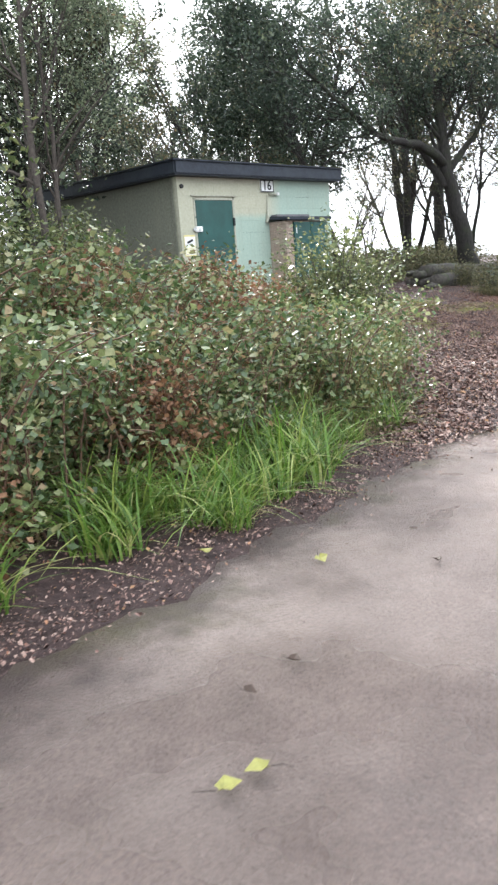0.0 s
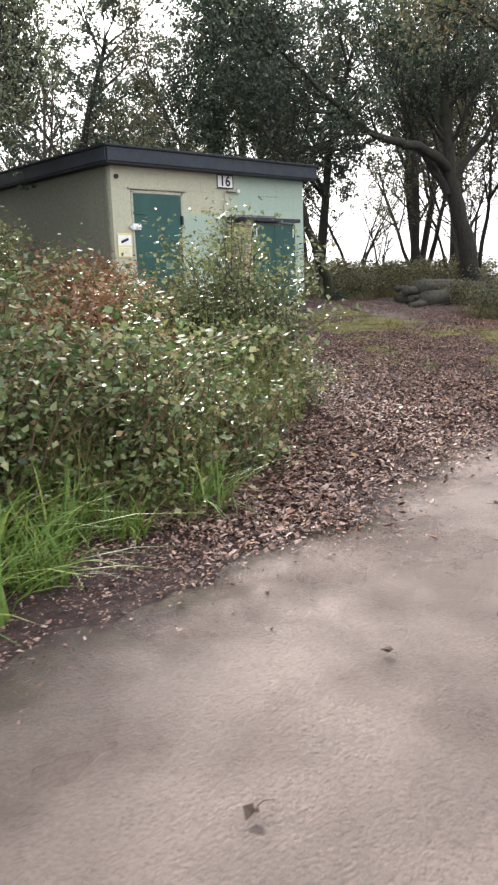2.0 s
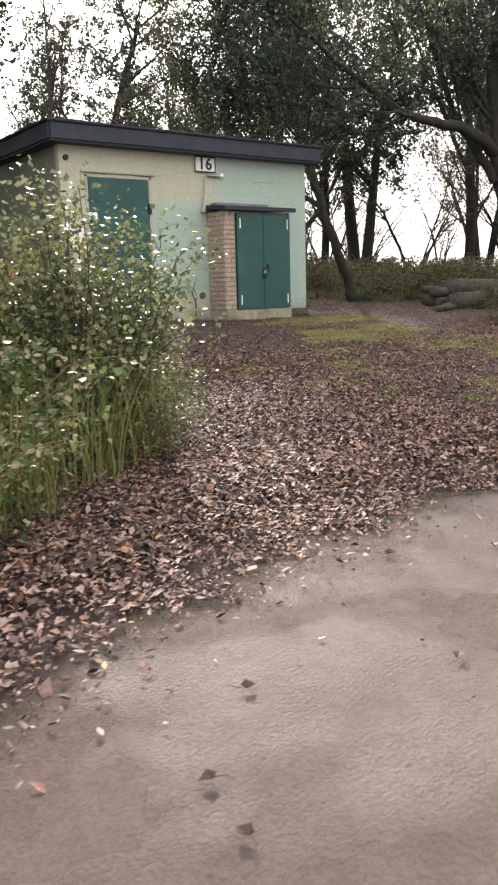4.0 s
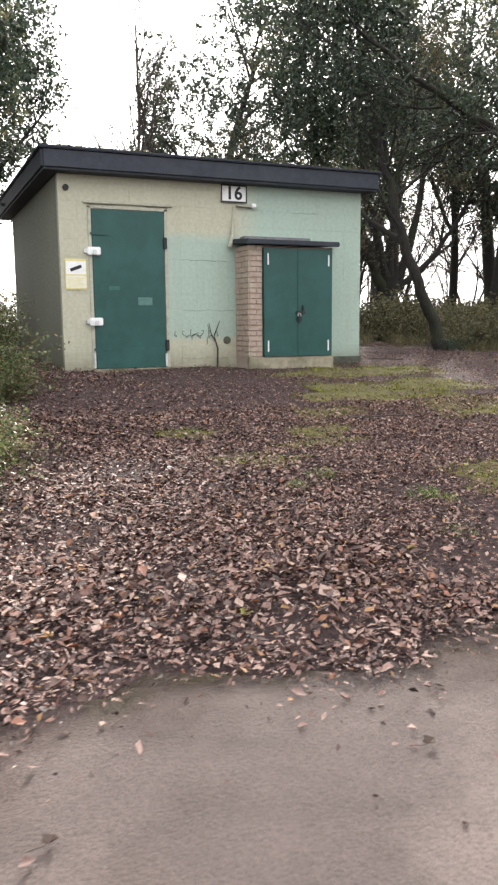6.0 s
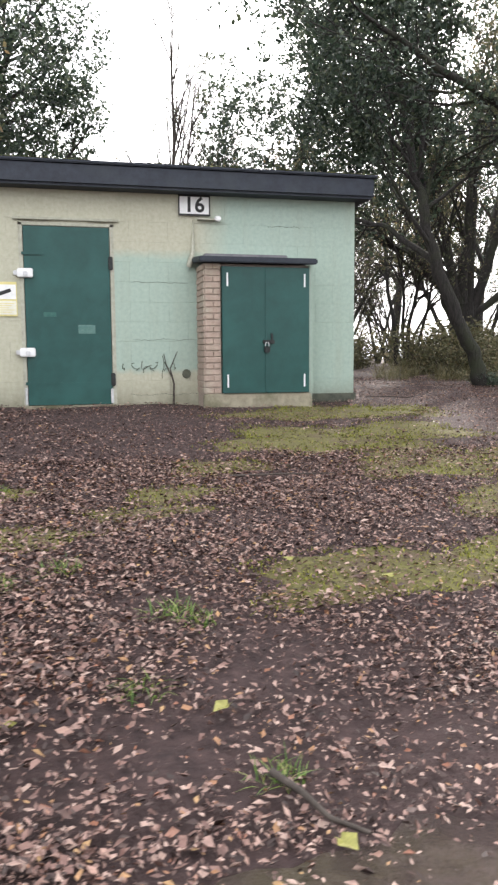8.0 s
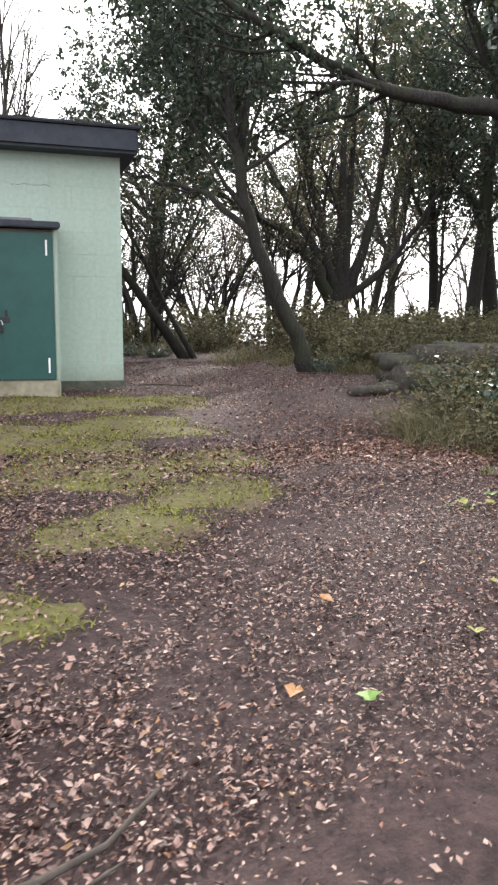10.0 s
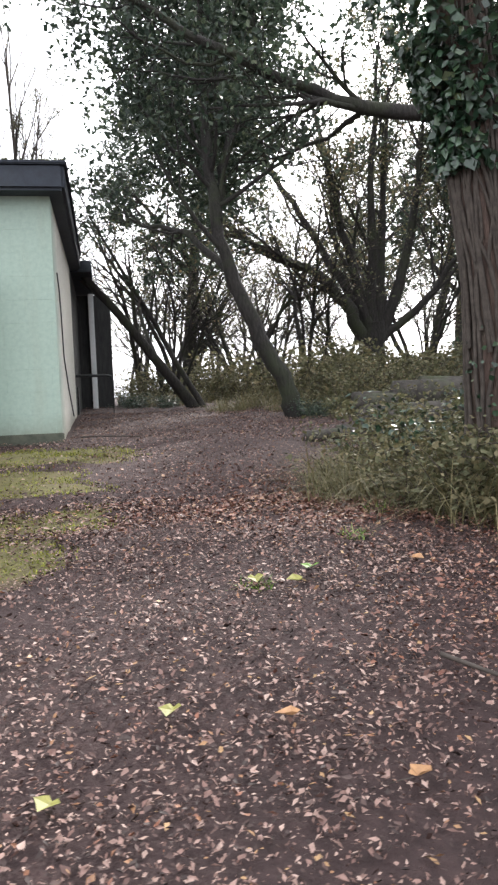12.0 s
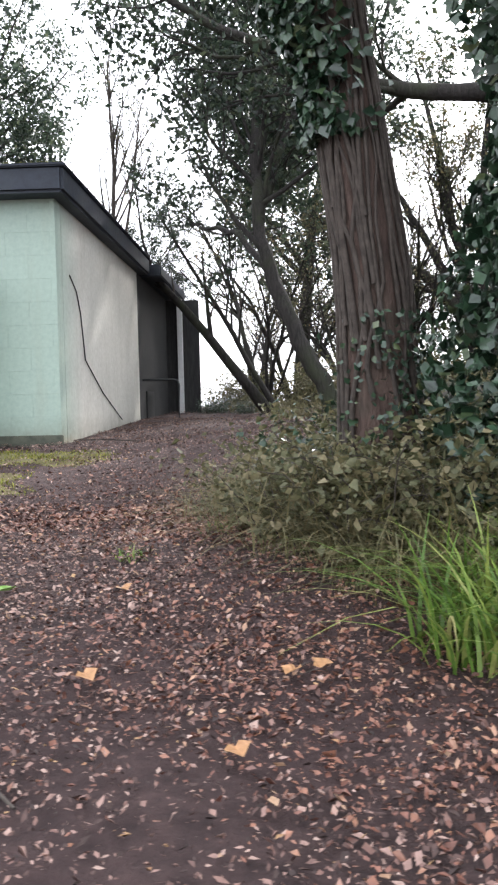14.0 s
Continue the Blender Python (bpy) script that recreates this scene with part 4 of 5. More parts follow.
rust = make_bush("bracken_clump", "dead rust-brown bracken among the brambles", M_RUST, 0.5, 0.95, 70, 3000, 0.05)
br_a = make_bush("bramble_bush", "tangled bramble thicket, green leaves with some rust", M_BRAMBLE, 1.0, 0.95, 90, 6200, 0.045)
br_b = make_bush("bramble_bush", "low tangled bramble thicket with reddish dead leaves", M_BRAMBLE, 0.95, 0.75, 80, 5200, 0.048)
shrub = make_bush("leafy_shrub", "upright shrub with small shiny pale green leaves", M_SHRUB, 0.8, 1.55, 75, 6500, 0.047, M_TWIG)
scrub = make_bush("scrub_bush", "brown-green woodland scrub bush with bare twigs", M_SCRUB, 1.2, 0.85, 60, 3000, 0.07, M_TWIG)
for b_ in (br_a, br_b, shrub):
    tagged(b_, group="brambles beside the lane")
tagged(scrub, group="scrub at the wood's edge")


def put_bush(b_, x, y, s):
    return put(b_, x, y, rng.uniform(0, 360), s, -0.03)


place(rust, -4.2, -5.3, 0)
for x, y, s in ((-3.4, -4.4, 0.9), (-6.75, -7.45, 0.8), (-5.2, -5.0, 1.1), (-2.9, -5.2, 0.8), (-8.2, -7.6, 0.8), (-6.0, -5.2, 1.2), (-7.4, -4.9, 1.3), (-2.4, -4.2, 0.8), (-3.9, -6.2, 0.8), (-4.9, -4.4, 1.2), (-3.0, -3.6, 1.2), (-2.2, -3.2, 1.1), (-3.6, -5.0, 1.1), (-4.4, -6.0, 1.0), (-5.6, -6.5, 0.95), (-2.6, -5.0, 0.9), (-1.9, -4.4, 0.9)):
    put(rust, x, y, rng.uniform(0, 360), s, -0.03)
place(br_a, -4.6, -6.7, 0)
place(br_b, -3.6, -6.0, 40)
place(scrub, 13.5, 4.6, 0)
place(shrub, -2.3, -5.55, 0)
for x, y, s in ((-5.7, -6.9, 1.0), (-6.8, -7.1, 1.05), (-7.9, -7.2, 1.1), (-9.1, -7.3, 1.2), (-5.2, -5.4, 1.15), (-6.4, -5.6, 1.25), (-7.8, -5.7, 1.3), (-9.3, -5.8, 1.4), (-4.4, -4.2, 1.2), (-5.9, -4.0, 1.4), (-7.5, -4.0, 1.5), (-3.4, -3.6, 1.0), (-10.6, -7.0, 1.2), (-11, -5, 1.5)):
    put_bush(br_a, x, y, s)
for x, y, s in ((-3.9, -6.9, 0.8), (-3.0, -5.6, 0.9), (-2.7, -4.6, 1.0), (-2.1, -3.4, 1.0), (-3.3, -4.6, 1.1), (-5.0, -6.1, 1.1), (-6.1, -6.3, 1.1), (-7.2, -6.4, 1.1), (-1.9, -2.6, 0.75), (-3.0, -2.2, 1.1), (-1.7, -5.1, 0.5), (-1.45, -4.4, 0.5), (-2.2, -5.9, 0.5), (-4.6, -2.4, 1.3), (-1.05, -1.9, 0.6), (-1.25, -1.2, 0.8)):
    put_bush(br_b, x, y, s)
for x, y, s in ((-1.95, -5.15, 0.7), (-2.75, -5.35, 0.7), (-4.2, -3.2, 0.85), (-6.2, -3.0, 1.35), (-7.6, -2.6, 1.5), (-9.0, -3.2, 1.6), (-5.0, -1.2, 1.4), (-3.0, -0.6, 1.1), (-8.6, -4.6, 1.3), (-1.9, 0.4, 0.9), (-1.15, -1.5, 0.6), (-1.6, 2.2, 1.1), (-2.6, 4.0, 1.3), (-6.9, -4.2, 1.5), (-8.2, -5.4, 1.4), (-7.3, -5.6, 1.15), (-5.8, -4.6, 0.9)):
    put_bush(shrub, x, y, s)
for k in range(46):
    x, y = rng.uniform(6.6, 22), rng.uniform(3.2, 13)
    if y < 4.2 + max(0, 9 - x) * 1.5:
        continue
    put_bush(scrub, x, y, rng.uniform(0.7, 1.25))
for x, y, s in ((8.3, 2.2, 0.75), (9.6, 2.6, 0.8), (6.0, 9.5, 0.9), (5.4, 8.8, 0.6), (7.4, 8.6, 0.8), (8.4, -0.9, 0.6), (9.4, -1.8, 0.9), (10.4, 1.3, 0.9), (12.2, 2.2, 1.0), (11.2, -2.6, 1.0), (13, -0.4, 1.1), (8.3, 4.4, 0.8), (-3, 5, 1.3), (-2.4, 7.5, 1.3), (-4.5, 8.0, 1.5), (-1.4, 9.0, 1.3), (0.6, 8.2, 1.2), (-5.5, 5.5, 1.5), (-3.6, 10.5, 1.6), (-6, 2, 1.4), (-8, 0, 1.5), (-11, -1, 1.6)):
    put_bush(scrub, x, y, s)

for x, y, s in ((7.05, -3.3, 0.5), (6.75, -2.9, 0.5), (7.3, -3.9, 0.45), (7.75, -3.7, 0.7), (6.95, -2.6, 0.6), (7.5, -4.4, 0.5), (6.75, -4.25, 0.5), (7.1, -4.45, 0.6), (7.4, -4.75, 0.5), (6.6, -3.8, 0.45), (6.95, -4.2, 0.5)):
    put_bush(scrub, x, y, s)

# undergrowth at the foot of the ivy tree
ivy_bush = make_bush("ivy_bush", "low ivy and nettles at the foot of the tree", M_IVY, 0.8, 0.55, 40, 3200, 0.045, M_TWIG)
place(ivy_bush, 7.15, -2.95)
for x, y, s in ((7.8, -3.2, 0.9), (7.5, -3.9, 0.6), (8.3, -3.4, 1.2), (7.25, -4.2, 0.6), (7.35, 1.75, 0.45), (5.3, 6.6, 0.5), (5.9, 6.2, 0.45)):
    put_bush(ivy_bush, x, y, s)


def make_tuft(name, label, count, radius, height, mat, width=0.011, lean_=0.5):
    tuft = tagged(anchor(name), label, "grass")
    a, r = rng.uniform(0, 6.28, count), radius * np.sqrt(rng.uniform(0, 1, count))
    link("blade_tuft", blade_mesh("blades", np.stack([r * np.cos(a), r * np.sin(a), np.full(count, -0.02)], 1), rng.uniform(0.45, 1.15, count) * height, width, lean_), mat, tuft)["kind"] = "stuff"
    return tuft


tuft = make_tuft("grass_tuft", "bright green arching grass tuft on the verge", 110, 0.2, 0.58, M_GRASS, 0.017, 0.75)
dry = make_tuft("dry_grass_tuft", "thin brownish green grass tuft", 260, 0.42, 0.42, M_DRY, 0.007, 0.95)
tiny = make_tuft("grass_sprig", "small green sprig of grass among the leaves", 50, 0.10, 0.11, M_GRASS, 0.008, 0.8)
straw = make_tuft("seeding_grass", "tall yellow-green seeding grass among brambles", 120, 0.3, 0.95, M_STRAW, 0.009, 0.35)
tagged(straw, group="tall grass in the brambles")
place(straw, -2.3, -5.9)
for x, y, s_ in ((-2.0, -5.5, 0.9), (-2.7, -6.2, 0.9), (-1.8, -4.9, 0.9), (-3.2, -6.5, 0.85), (-2.5, -5.4, 1.1), (-3.6, -6.8, 0.8), (-4.3, -7.1, 0.8), (-5.0, -7.0, 0.8), (-3.0, -5.8, 1.1)):
    put(straw, x, y, rng.uniform(0, 360), s_, 0)
tagged(tuft, group="grass tufts by the lane")
tagged(dry, group="dry grass")
tagged(tiny, group="sprigs in the leaf litter")
place(tuft, -6.95, -8.15)
for x, y, s in ((-7.6, -8.1, 0.9), (-6.45, -8.1, 0.8), (-6.05, -7.95, 1.15), (-5.6, -7.8, 0.7), (-7.2, -7.8, 0.75), (-6.3, -7.6, 1.0), (-8.4, -8.25, 0.9), (-4.4, -7.5, 0.75), (-4.1, -7.15, 0.6), (-5.0, -7.55, 0.6), (-7.0, -8.35, 0.55), (7.05, -5.5, 0.8), (7.2, -5.2, 0.8), (7.3, -5.7, 0.85), (7.45, -5.35, 0.9), (-7.4, -7.75, 1.0), (-7.15, -7.85, 0.9), (-6.3, -7.1, 1.0), (-6.7, -8.0, 0.9), (-5.75, -7.45, 1.0), (-5.3, -7.4, 0.9)):
    put(tuft, x, y, rng.uniform(0, 360), s, 0)
place(dry, 6.55, -3.7)
for x, y, s in ((6.9, -4.1, 0.9), (6.75, -3.2, 1.2), (7.1, -3.3, 1.3), (7.0, -3.75, 1.2), (6.6, -2.9, 1.2), (7.35, -4.1, 1.2), (7.2, -4.5, 1.0), (6.3, -3.3, 0.8), (7.0, -4.9, 0.8), (7.5, -4.6, 1.1), (6.4, -2.8, 0.8), (6.7, -2.4, 0.9), (6.5, -3.1, 1.0), (7.4, -3.6, 1.1), (6.8, -3.4, 1.1), (7.7, -5.0, 1.0), (-4.6, -7.3, 0.8), (-3.6, -6.7, 0.7), (-2.6, -5.9, 0.8), (-1.9, -5.2, 0.7), (7.9, 2.4, 0.9), (9.3, 2.0, 1.1), (10.0, 2.6, 1.2), (9.0, 3.6, 1.2), (8.0, 3.9, 1.2), (7.0, 4.6, 1.1), (10.8, 3.4, 1.2), (5.9, 7.0, 1.0), (6.5, 7.8, 1.1), (7.6, 5.6, 1.2), (8.8, 5.2, 1.3), (11.6, 1.6, 1.2), (10.6, 0.2, 1.1), (7.9, 1.5, 0.8), (8.6, 3.0, 1.0), (6.6, 3.9, 0.8), (7.4, 3.3, 0.9), (-3.2, -6.4, 0.8), (6.8, -4.3, 1.1), (7.05, -4.4, 1.2), (7.3, -4.5, 1.3), (6.95, -4.1, 1.4), (7.2, -4.15, 1.5), (7.45, -4.9, 1.2)):
    put(dry, x, y, rng.uniform(0, 360), s, 0)
place(tiny, 0.57, -5.5)
for x, y, s in ((0.7, -5.45, 1.0), (0.45, -5.6, 0.9), (1.15, -6.0, 1.0), (1.25, -6.1, 0.8), (0.95, -6.6, 0.9), (2.5, -6.5, 0.8), (5.3, -5.1, 0.7), (5.9, -4.5, 0.8), (0.3, -3.85, 0.8), (-3.2, -7.4, 0.9), (6.2, -3.9, 0.9), (1.3, -7.15, 0.8)):
    put(tiny, x, y, rng.uniform(0, 360), s, 0)

# ivy-smothered bush at the lane's bend
screen = tagged(anchor("ivy_screen", 7.72, -4.5, float(gz(7.72, -4.5))), "tall bush smothered in large dark ivy leaves", "bush")
t = Tubes()
for k in range(7):
    a = rng.uniform(0, 6.28)
    t.add([(0.3 * np.cos(a), 0.3 * np.sin(a), -0.1), (0.25 * np.cos(a + 1), 0.25 * np.sin(a + 1), 1.5), (0.3 * np.cos(a + 2), 0.3 * np.sin(a + 2), 4.2)], [0.05, 0.04, 0.02], 6, 0.05)
link("stems", t.mesh("stems"), M_BARK, screen)
m = 15000
aa, zz = rng.uniform(0, 6.28, m), rng.uniform(0.15, 4.6, m)
rr = 0.62 * (0.75 + 0.25 * np.sin(zz * 3 + aa * 2)) * np.sqrt(rng.uniform(0.3, 1, m))
link("foliage", leaf_mesh("leaves", np.stack([rr * np.cos(aa), rr * np.sin(aa), zz], 1), rng.uniform(0.035, 0.08, m), np.stack([np.cos(aa), np.sin(aa), np.full(m, 0.3)], 1), 0.8, 0.42), M_IVY, screen)["kind"] = "stuff"


# ---- logs, sticks, moss ----
def make_log(label, length, r):
    lg = tagged(anchor("log"), label, "log", "felled logs in a stack")
    t = Tubes()
    s = np.linspace(0, 1, 9)
    pts = np.stack([(s - 0.5) * length, 0.03 * np.sin(s * 5), 0.02 * np.sin(s * 7)], 1)
    pts = np.concatenate([pts[:1], pts, pts[-1:]])
    rad = np.concatenate([[0.002], r * (1 - 0.15 * s), [0.002]])
    t.add(pts, rad, 10, 0.05)
    link("stem", t.mesh("stem"), M_LOG, lg)
    return lg


log_a = make_log("long grey mossy felled log", 2.6, 0.10)
log_b = make_log("thin grey felled pole", 2.6, 0.06)
base = float(gz(8.0, 0.3))
log_a.matrix_basis = pose(8.6, -0.2, base + 0.06, 0, 0, 8)
copy_thing(log_a, pose(8.8, 0.05, base + 0.07, 0, 0, 4))
copy_thing(log_a, pose(8.65, -0.05, base + 0.21, 0, 2, 6))
copy_thing(log_a, pose(8.75, 0.32, base + 0.08, 20, 0, 10))
log_b.matrix_basis = pose(8.7, 0.15, base + 0.25, 0, 3, 2)
copy_thing(log_b, pose(8.5, -0.3, base + 0.17, 0, -3, 12))
copy_thing(log_b, pose(8.9, 0.1, base + 0.33, 0, -2, -6))
copy_thing(log_b, pose(8.2, -0.45, base + 0.03, 0, -1, 16))
copy_thing(log_b, pose(9.4, 0.2, base + 0.37, 0, 4, 10))
copy_thing(log_a, pose(9.9, 0.25, base + 0.2, 0, -2, 3))


big = make_log("thick dark mossy felled trunk", 4.2, 0.17)
big.matrix_basis = pose(9.3, -0.55, float(gz(9.3, -0.55)) + 0.12, 0, 0, 7)
copy_thing(big, pose(9.9, 0.0, float(gz(9.9, 0.0)) + 0.3, 30, 1, 3))
copy_thing(log_b, pose(7.9, -0.8, float(gz(7.9, -0.8)) + 0.05, 0, 0, 4))


def stick(label, pts, r, fork=None):
    st = tagged(anchor("stick", *pts[0][:2], float(gz(*pts[0][:2])) + 0.02), label, "stick")
    t = Tubes()

    def world_pts(p):
        return np.array([(q[0] - pts[0][0], q[1] - pts[0][1], float(gz(q[0], q[1])) - float(gz(*pts[0][:2])) + q[2]) for q in p])
    t.add(world_pts(pts), np.linspace(r, r * 0.5, len(pts)), 6, 0.06)
    if fork:
        t.add(world_pts(fork), np.linspace(r * 0.7, r * 0.3, len(fork)), 5)
    link("wood", t.mesh("wood"), M_TWIG, st)


stick("pale crooked forked stick on the leaves", [(2.93, -7.12, 0.01), (2.97, -6.98, 0.04), (3.12, -6.93, 0.03), (3.27, -6.85, 0.02), (3.42, -6.7, 0.02)], 0.013, [(3.1, -6.93, 0.03), (3.15, -7.0, 0.02), (3.3, -6.9, 0.01)])
stick("dark fallen stick at the lane's edge", [(1.27, -7.18, 0.02), (1.33, -7.28, 0.02), (1.37, -7.4, 0.015), (1.45, -7.48, 0.01)], 0.012)
stick("short thick dark stick in the leaf litter", [(-2.74, -6.83, 0.04), (-2.8, -7.1, 0.06), (-2.87, -7.3, 0.05), (-2.9, -7.45, 0.02)], 0.024)
stick("thin pale twig on damp soil", [(5.7, -5.9, 0.01), (5.85, -6.1, 0.015), (6.0, -6.25, 0.01)], 0.008)
stick("long thin twig on the mossy ground", [(1.9, -3.8, 0.01), (2.3, -3.75, 0.02), (2.7, -3.8, 0.01)], 0.009)
stick("thin broken twig on the ground", [(4.5, 0.0, 0.01), (4.8, 0.05, 0.015), (5.1, 0.0, 0.01)], 0.01)

MOSS = ((3.7, -1.05, 1.15, 0.5), (4.5, -0.9, 0.6, 0.3), (2.9, -2.5, 0.85, 0.6), (3.6, -3.4, 0.6, 0.75), (1.45, -4.1, 0.35, 0.24), (2.3, -5.75, 0.8, 0.32), (3.0, -5.6, 0.35, 0.22), (3.6, -4.75, 0.45, 0.4), (4.2, -4.3, 0.4, 0.4), (0.3, -3.9, 0.3, 0.16), (0.5, -4.9, 0.45, 0.22), (4.0, -2.2, 0.7, 0.5), (1.9, -3.4, 0.4, 0.25), (4.4, -3.4, 0.45, 0.4), (1.2, -4.5, 0.4, 0.16))


def moss_patch(x, y, a, b_):
    mp = tagged(anchor("moss_patch", x, y, float(gz(x, y))), "yellow-green cushion of moss on bare soil", "moss", "moss patches before the hut")
    n_ = 26
    u = np.linspace(0, 2 * np.pi, n_, endpoint=False)
    lob = 1 + 0.18 * np.sin(u * 3 + x) + 0.12 * np.sin(u * 5 + y) + 0.08 * np.sin(u * 9)
    rings, vs = 7, []
    for k in range(rings + 1):
        s = k / rings
        px, py = x + a * s * lob * np.cos(u), y + b_ * s * lob * np.sin(u)
        vs.append(np.stack([px - x, py - y, gz(px, py) - gz(x, y) + 0.016 * (1 - s ** 3) - 0.003], 1))
    v = np.concatenate(vs)
    i = np.arange(rings)[:, None] * n_
    j, k2 = np.arange(n_)[None], (np.arange(n_)[None] + 1) % n_
    q = np.stack([i + j, i + n_ + j, i + n_ + k2, i + k2], -1).reshape(-1, 4)
    link("bed", quad_mesh("bed", v, q, True), M_MOSSBED, mp)
    cnt = int(1500 * a * b_ / 0.3) + 150
    uu, ss = rng.uniform(0, 6.28, cnt), np.sqrt(rng.uniform(0, 1.25, cnt))
    lo = 1 + 0.18 * np.sin(uu * 3 + x) + 0.12 * np.sin(uu * 5 + y)
    px, py = x + a * ss * lo * np.cos(uu), y + b_ * ss * lo * np.sin(uu)
    keep = np.sin(px * 9) * np.sin(py * 11) + rng.normal(0, 0.5, cnt) > -0.3
    px, py = px[keep], py[keep]
    r = np.stack([px - x, py - y, gz(px, py) - gz(x, y) + 0.006], 1)
    link("moss_tuft", blade_mesh("tufts", r, rng.uniform(0.012, 0.035, len(r)), 0.008, 0.8, 2), M_MOSS, mp)["kind"] = "stuff"


for mo in MOSS:
    moss_patch(*mo)

# ---- fallen leaves ----
def litter():
    n_ = 1050000
    x = np.where(rng.uniform(0, 1, n_) < 0.8, rng.uniform(-8.8, 7.5, n_), rng.uniform(-10, 12, n_))
    y = np.where(rng.uniform(0, 1, n_) < 0.62, rng.uniform(-8.9, -3.0, n_), np.where(rng.uniform(0, 1, n_) < 0.7, rng.uniform(-3.6, 4.5, n_), rng.uniform(-10.4, 8, n_)))
    e_ = edge_y(x)
    d = y - e_
    dens = np.where(d > 0, 1.0, 0.5 * np.exp(d / 0.12) + 0.002)
    dens = dens * (1 - 0.15 * sstep(y, -3.8, -1.8))
    dens = dens * (1 - 0.1 * sstep(x, 3.4, 4.4) * (1 - sstep(y, -6.8, -6.0)))
    patch = 0.5 + 0.3 * np.sin(x * 1.9 + 1.3 * np.sin(y * 1.3)) * np.sin(y * 2.3 + x * 0.7) + 0.25 * np.sin(x * 4.3 - y * 2.1) * np.sin(y * 5.3 + x) + 0.15 * np.sin(x * 9.1 + y * 3) * np.sin(y * 8.3)
    dens = dens * np.clip(0.18 + 0.85 * patch, 0.08, 1)
    dens = dens * (1 - 0.8 * np.exp(-(((x - 1.1) / 0.55) ** 2 + ((y + 7.05) / 0.35) ** 2)))
    dens = dens * (1 - 0.75 * sstep(x, 1.4, 2.2) * (1 - sstep(y, -7.0, -6.75)))
    dens = np.where((x > -0.02) & (x < 4.4) & (y > -0.05) & (y < 7.7), 0, dens)
    dens = np.where((x > 2.3) & (x < 3.65) & (y > -0.55) & (y < 0.1), 0, dens)
    dens = np.where((x < -3.5) & (y > -6.6), dens * 0.2, dens)
    dens = dens * (1 - 0.5 * (1 - sstep(x, -5.8, -4.4)))
    for mx, my, a, b_ in MOSS:
        inside = ((x - mx) / a) ** 2 + ((y - my) / b_) ** 2 < 0.8
        dens = np.where(inside, dens * 0.4, dens)
    fine = rng.uniform(0, 1, n_) < 0.5
    k = (rng.uniform(0, 1, n_) < dens * np.where(fine, 1.3, 1.0))
    x, y, d, fine = x[k], y[k], d[k], fine[k]
    heap = np.exp(-((d - 0.7) / 0.5) ** 2) * sstep(x, -5.2, -4.2) * (1 - sstep(x, 0.2, 1.2)) * (d > 0)
    z = gz(x, y) + 0.012 + rng.uniform(0, 0.02, len(x)) + heap * rng.uniform(0, 0.085, len(x)) + np.where(d < 0, 0.008, 0)
    size = (1 - 0.22 * sstep(x, 0.0, 1.5) - 0.4 * (1 - sstep(x, -5.6, -4.2))) * (0.026 + 0.036 * rng.uniform(0, 1, len(x)) ** 1.6) * np.where(fine, 0.55, 1.0) * (1 - 0.3 * sstep(x, 2.5, 4.5) * (1 - sstep(y, -5, -3))) * (1 - 0.2 * sstep(y, -3.5, -1.5)) * (1 + 0.25 * heap) * np.where(rng.uniform(0, 1, len(x)) < 0.03, 1.45, 1.0)
    tree_side = sstep(x + 0.5 * (y + 4.5) + 0.5 * np.sin(y * 3), 4.9, 6.6) * (1 - sstep(y, -3.0, -1.0))
    red = rng.uniform(0, 1, len(x)) < 0.05 * heap + 0.7 * tree_side
    ob = link("rust_leaf_litter", leaf_mesh("rust_leaf_litter", np.stack([x, y, z], 1)[red], size[red], (0, 0, 1.0), 0.4, 0.29, 0.14), M_LITTER_RED)
    tagged(ob, "reddish brown fallen leaves near the ivy tree", "leaf litter", kind="stuff")
    x, y, z, size = x[~red], y[~red], z[~red], size[~red]
    ob = link("leaf_litter", leaf_mesh("leaf_litter", np.stack([x, y, z], 1), size * 0.88, (0, 0, 1.0), 0.36, 0.27, 0.13), M_LITTER)
    tagged(ob, "carpet of damp brown and pinkish fallen leaves", "leaf litter", kind="stuff")


litter()


def fallen_leaf(label, mat, size):
    lf = tagged(anchor("fallen_leaf"), label, "leaf", "single leaves on the ground")
    me = bpy.data.meshes.new("blade")
    bm = bmesh.new()
    ring = []
    for k in range(10):
        u = k / 10 * 2 * math.pi
        r = size * 0.5 * (0.62 + 0.28 * math.cos(u) + 0.12 * math.cos(5 * u))
        ring.append(bm.verts.new((r * math.cos(u), r * 0.85 * math.sin(u), 0.012 * abs(math.sin(u)) + 0.004)))
    mid = bm.verts.new((0, 0, 0.0))
    for k in range(10):
        bm.faces.new((mid, ring[k], ring[(k + 1) % 10]))
    bm.to_mesh(me)
    bm.free()
    link("blade", me, mat, lf)
    t = Tubes()
    t.add([(-0.2 * size, 0, 0.004), (-0.5 * size, 0.01, 0.008), (-0.75 * size, 0.03, 0.004)], [0.0016, 0.0014, 0.001], 4)
    link("stalk", t.mesh("stalk"), M_TWIG, lf)
    return lf


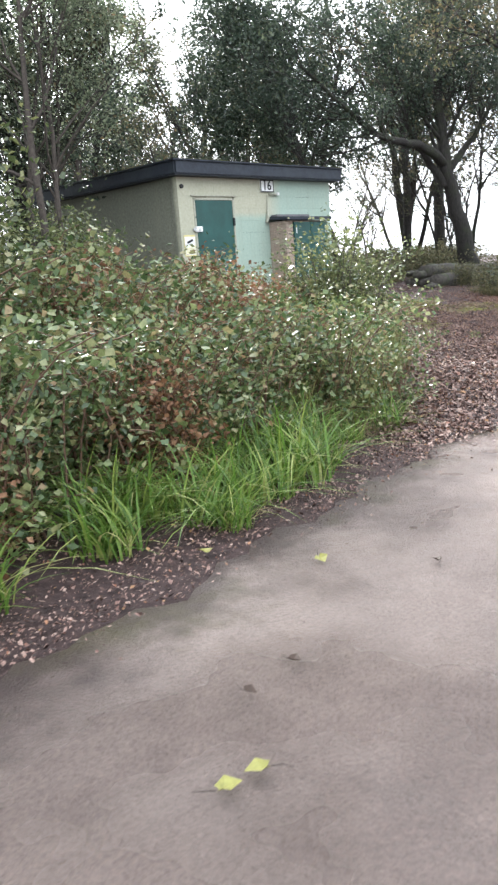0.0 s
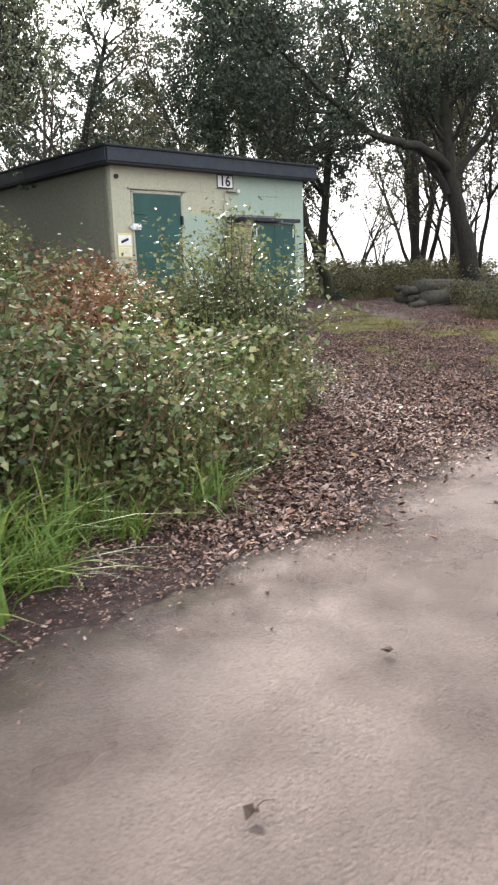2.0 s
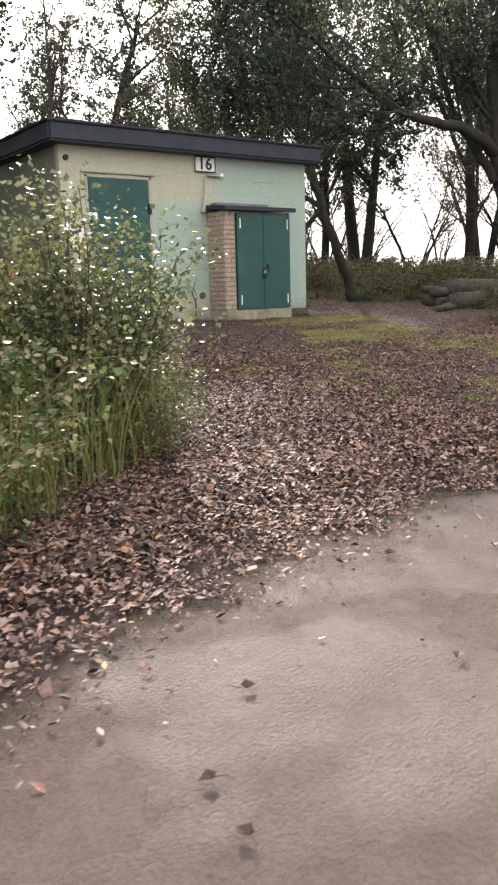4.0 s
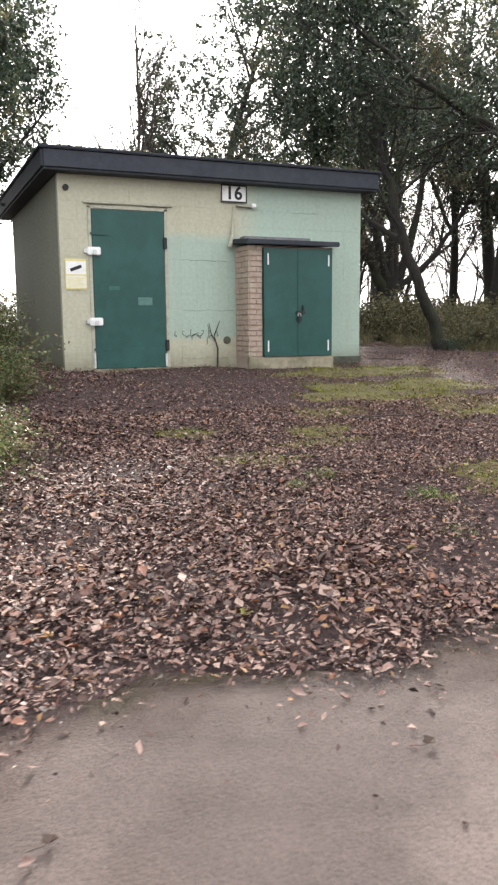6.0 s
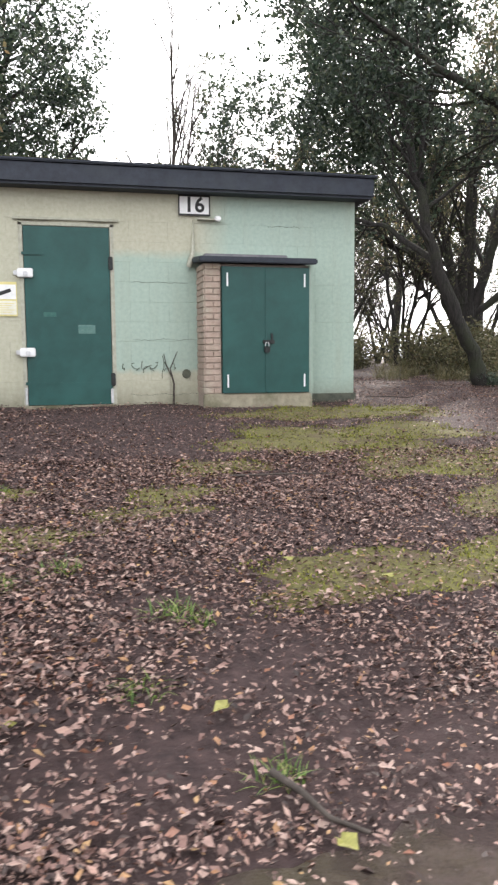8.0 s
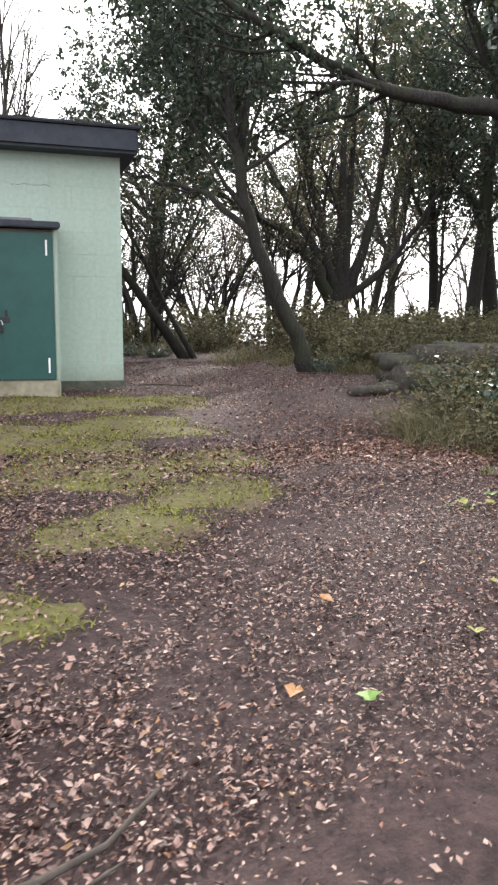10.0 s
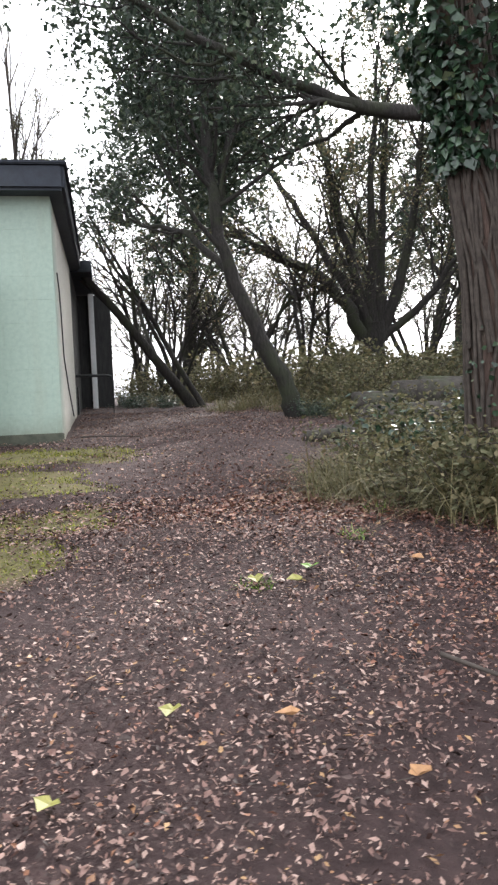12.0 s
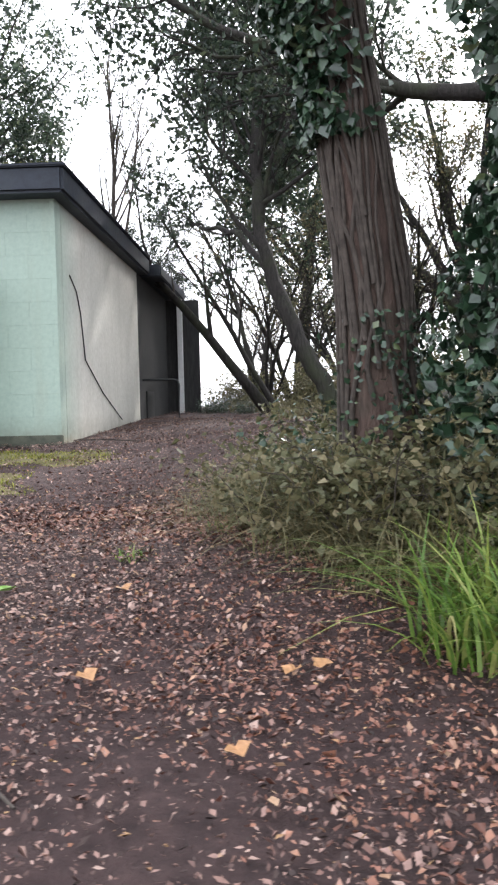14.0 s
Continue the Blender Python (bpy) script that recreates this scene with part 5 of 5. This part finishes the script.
yl = fallen_leaf("yellow-green fallen leaf lying flat", leafy("yellow_leaf", [(0, (0.24, 0.24, 0.06)), (1, (0.4, 0.36, 0.12))], 0.5, 0.1), 0.1)
ol = fallen_leaf("orange-tan fallen leaf lying flat", leafy("orange_leaf", [(0, (0.42, 0.22, 0.1)), (1, (0.5, 0.3, 0.16))], 0.5, 0.1), 0.095)
gl = fallen_leaf("fresh green fallen leaf", leafy("green_leaf", [(0, (0.12, 0.24, 0.04)), (1, (0.22, 0.36, 0.08))], 0.45, 0.1), 0.12)
dl = fallen_leaf("dark curled fallen leaf on the tarmac", leafy("dark_leaf", [(0, (0.05, 0.03, 0.02)), (1, (0.1, 0.06, 0.045))], 0.5, 0.1), 0.07)


def lay(first, spots):
    for k, (x, y) in enumerate(spots):
        m = pose(x, y, float(gz(x, y)) + 0.032, rng.uniform(-9, 9), rng.uniform(-9, 9), rng.uniform(0, 360))
        if k == 0:
            first.matrix_basis = m
        else:
            copy_thing(first, m)


lay(yl, [(-8.4, -9.92), (-8.52, -9.9), (0.53, -6.76), (1.22, -6.79), (-7.15, -9.07), (-7.4, -8.6), (5.3, -5.1), (5.46, -5.14), (4.9, -6.0), (4.6, -6.3), (1.37, -7.5), (-0.6, -7.2), (2.2, -5.9), (1.8, -5.6)])
lay(ol, [(2.73, -6.85), (5.42, -6.4), (6.55, -5.68), (6.42, -6.05), (6.62, -5.66), (5.97, -5.05), (2.2, -6.9), (-1.4, -7.1), (-0.9, -6.9), (4.2, -5.9), (3.9, -6.4), (6.0, -5.7), (0.2, -7.3), (5.2, -6.1)])
lay(gl, [(4.08, -6.55), (5.55, -5.0)])
lay(dl, [(-6.88, -9.5), (-7.93, -9.6), (-8.16, -9.62), (-3.25, -8.62), (-3.63, -9.15), (-4.2, -8.2), (-2.05, -8.06), (-3.58, -8.93), (-5.1, -9.3), (-2.6, -8.9), (-1.6, -8.3), (-0.5, -8.3), (0.4, -7.9), (-6.0, -9.6), (-4.6, -9.6)])


# ---- masonry pieces ----
def piece_mesh(cache, w, h, d, bev=0.006):
    key = (round(w, 2), round(h, 3), d)
    if key not in cache:
        me = bpy.data.meshes.new("piece")
        bm = bmesh.new()
        f = [bm.verts.new(p) for p in ((-w / 2 + bev, -d, -h / 2 + bev), (w / 2 - bev, -d, -h / 2 + bev), (w / 2 - bev, -d, h / 2 - bev), (-w / 2 + bev, -d, h / 2 - bev))]
        g = [bm.verts.new(p) for p in ((-w / 2, 0, -h / 2), (w / 2, 0, -h / 2), (w / 2, 0, h / 2), (-w / 2, 0, h / 2))]
        bm.faces.new(f)
        for k in range(4):
            bm.faces.new((g[k], g[(k + 1) % 4], f[(k + 1) % 4], f[k]))
        bm.to_mesh(me)
        bm.free()
        cache[key] = me
    return cache[key]


cache = {}
CH, CW = 0.2275, 0.45


def block(x0, x1, z0, z1):
    if x1 - x0 < 0.04 or z1 - z0 < 0.03:
        return
    me = piece_mesh(cache, x1 - x0 - 0.0003, z1 - z0 - 0.0004, 0.02, 0.0005)
    ob = link("block", me, M_WALL, wall_front)
    ob.matrix_parent_inverse = Matrix.Translation((-0.0, 0, 0))
    ob.location = ((x0 + x1) / 2, 0.02 + rng.uniform(-0.0003, 0.0003), (z0 + z1) / 2)


for row in range(12):
    z0, z1 = -0.17 + row * CH, -0.17 + (row + 1) * CH
    x = -CW / 2 * (row % 2)
    while x < X1:
        a, b_ = max(x, 0.0), min(x + CW, X1)
        x += CW
        if z0 < 2.06:
            if a < 0.36 < b_:
                block(a, 0.36, z0, z1)
                continue
            if a >= 0.36 and b_ <= 1.40:
                if z1 > 2.06:
                    block(a, b_, 2.06, z1)
                continue
            if a < 1.40 < b_:
                block(1.40, b_, z0, z1)
                continue
        block(a, b_, z0, z1)

bricks = {}
core = bpy.data.objects["porch_core"]
hpart("pier", box((2.36, PY + 0.012, -0.15), (2.545, 0.0, 1.60)), M_MORTAR, "recessed mortar of the brick pier")
pier = bpy.data.objects["pier"]
for row in range(21):
    z = 0.14 + row * 0.0695 + 0.034
    for cx, w in (((2.452, 0.178),) if row % 2 else ((2.408, 0.09), (2.5, 0.084))):
        ob = link("brick", piece_mesh(bricks, w, 0.06, 0.014, 0.004), M_BRICK, pier)
        ob.location = (cx, PY + 0.012 + rng.uniform(-0.002, 0.002), z)
    for cy, w in (((PY + 0.11, 0.205), (PY + 0.33, 0.205)) if row % 2 else ((PY + 0.06, 0.1), (PY + 0.22, 0.205), (PY + 0.39, 0.12))):
        ob = link("brick", piece_mesh(bricks, w, 0.06, 0.014, 0.004), M_BRICK, pier)
        ob.location = (2.36 + rng.uniform(-0.002, 0.002), cy, z)
        ob.rotation_euler = (0, 0, radians(-90))
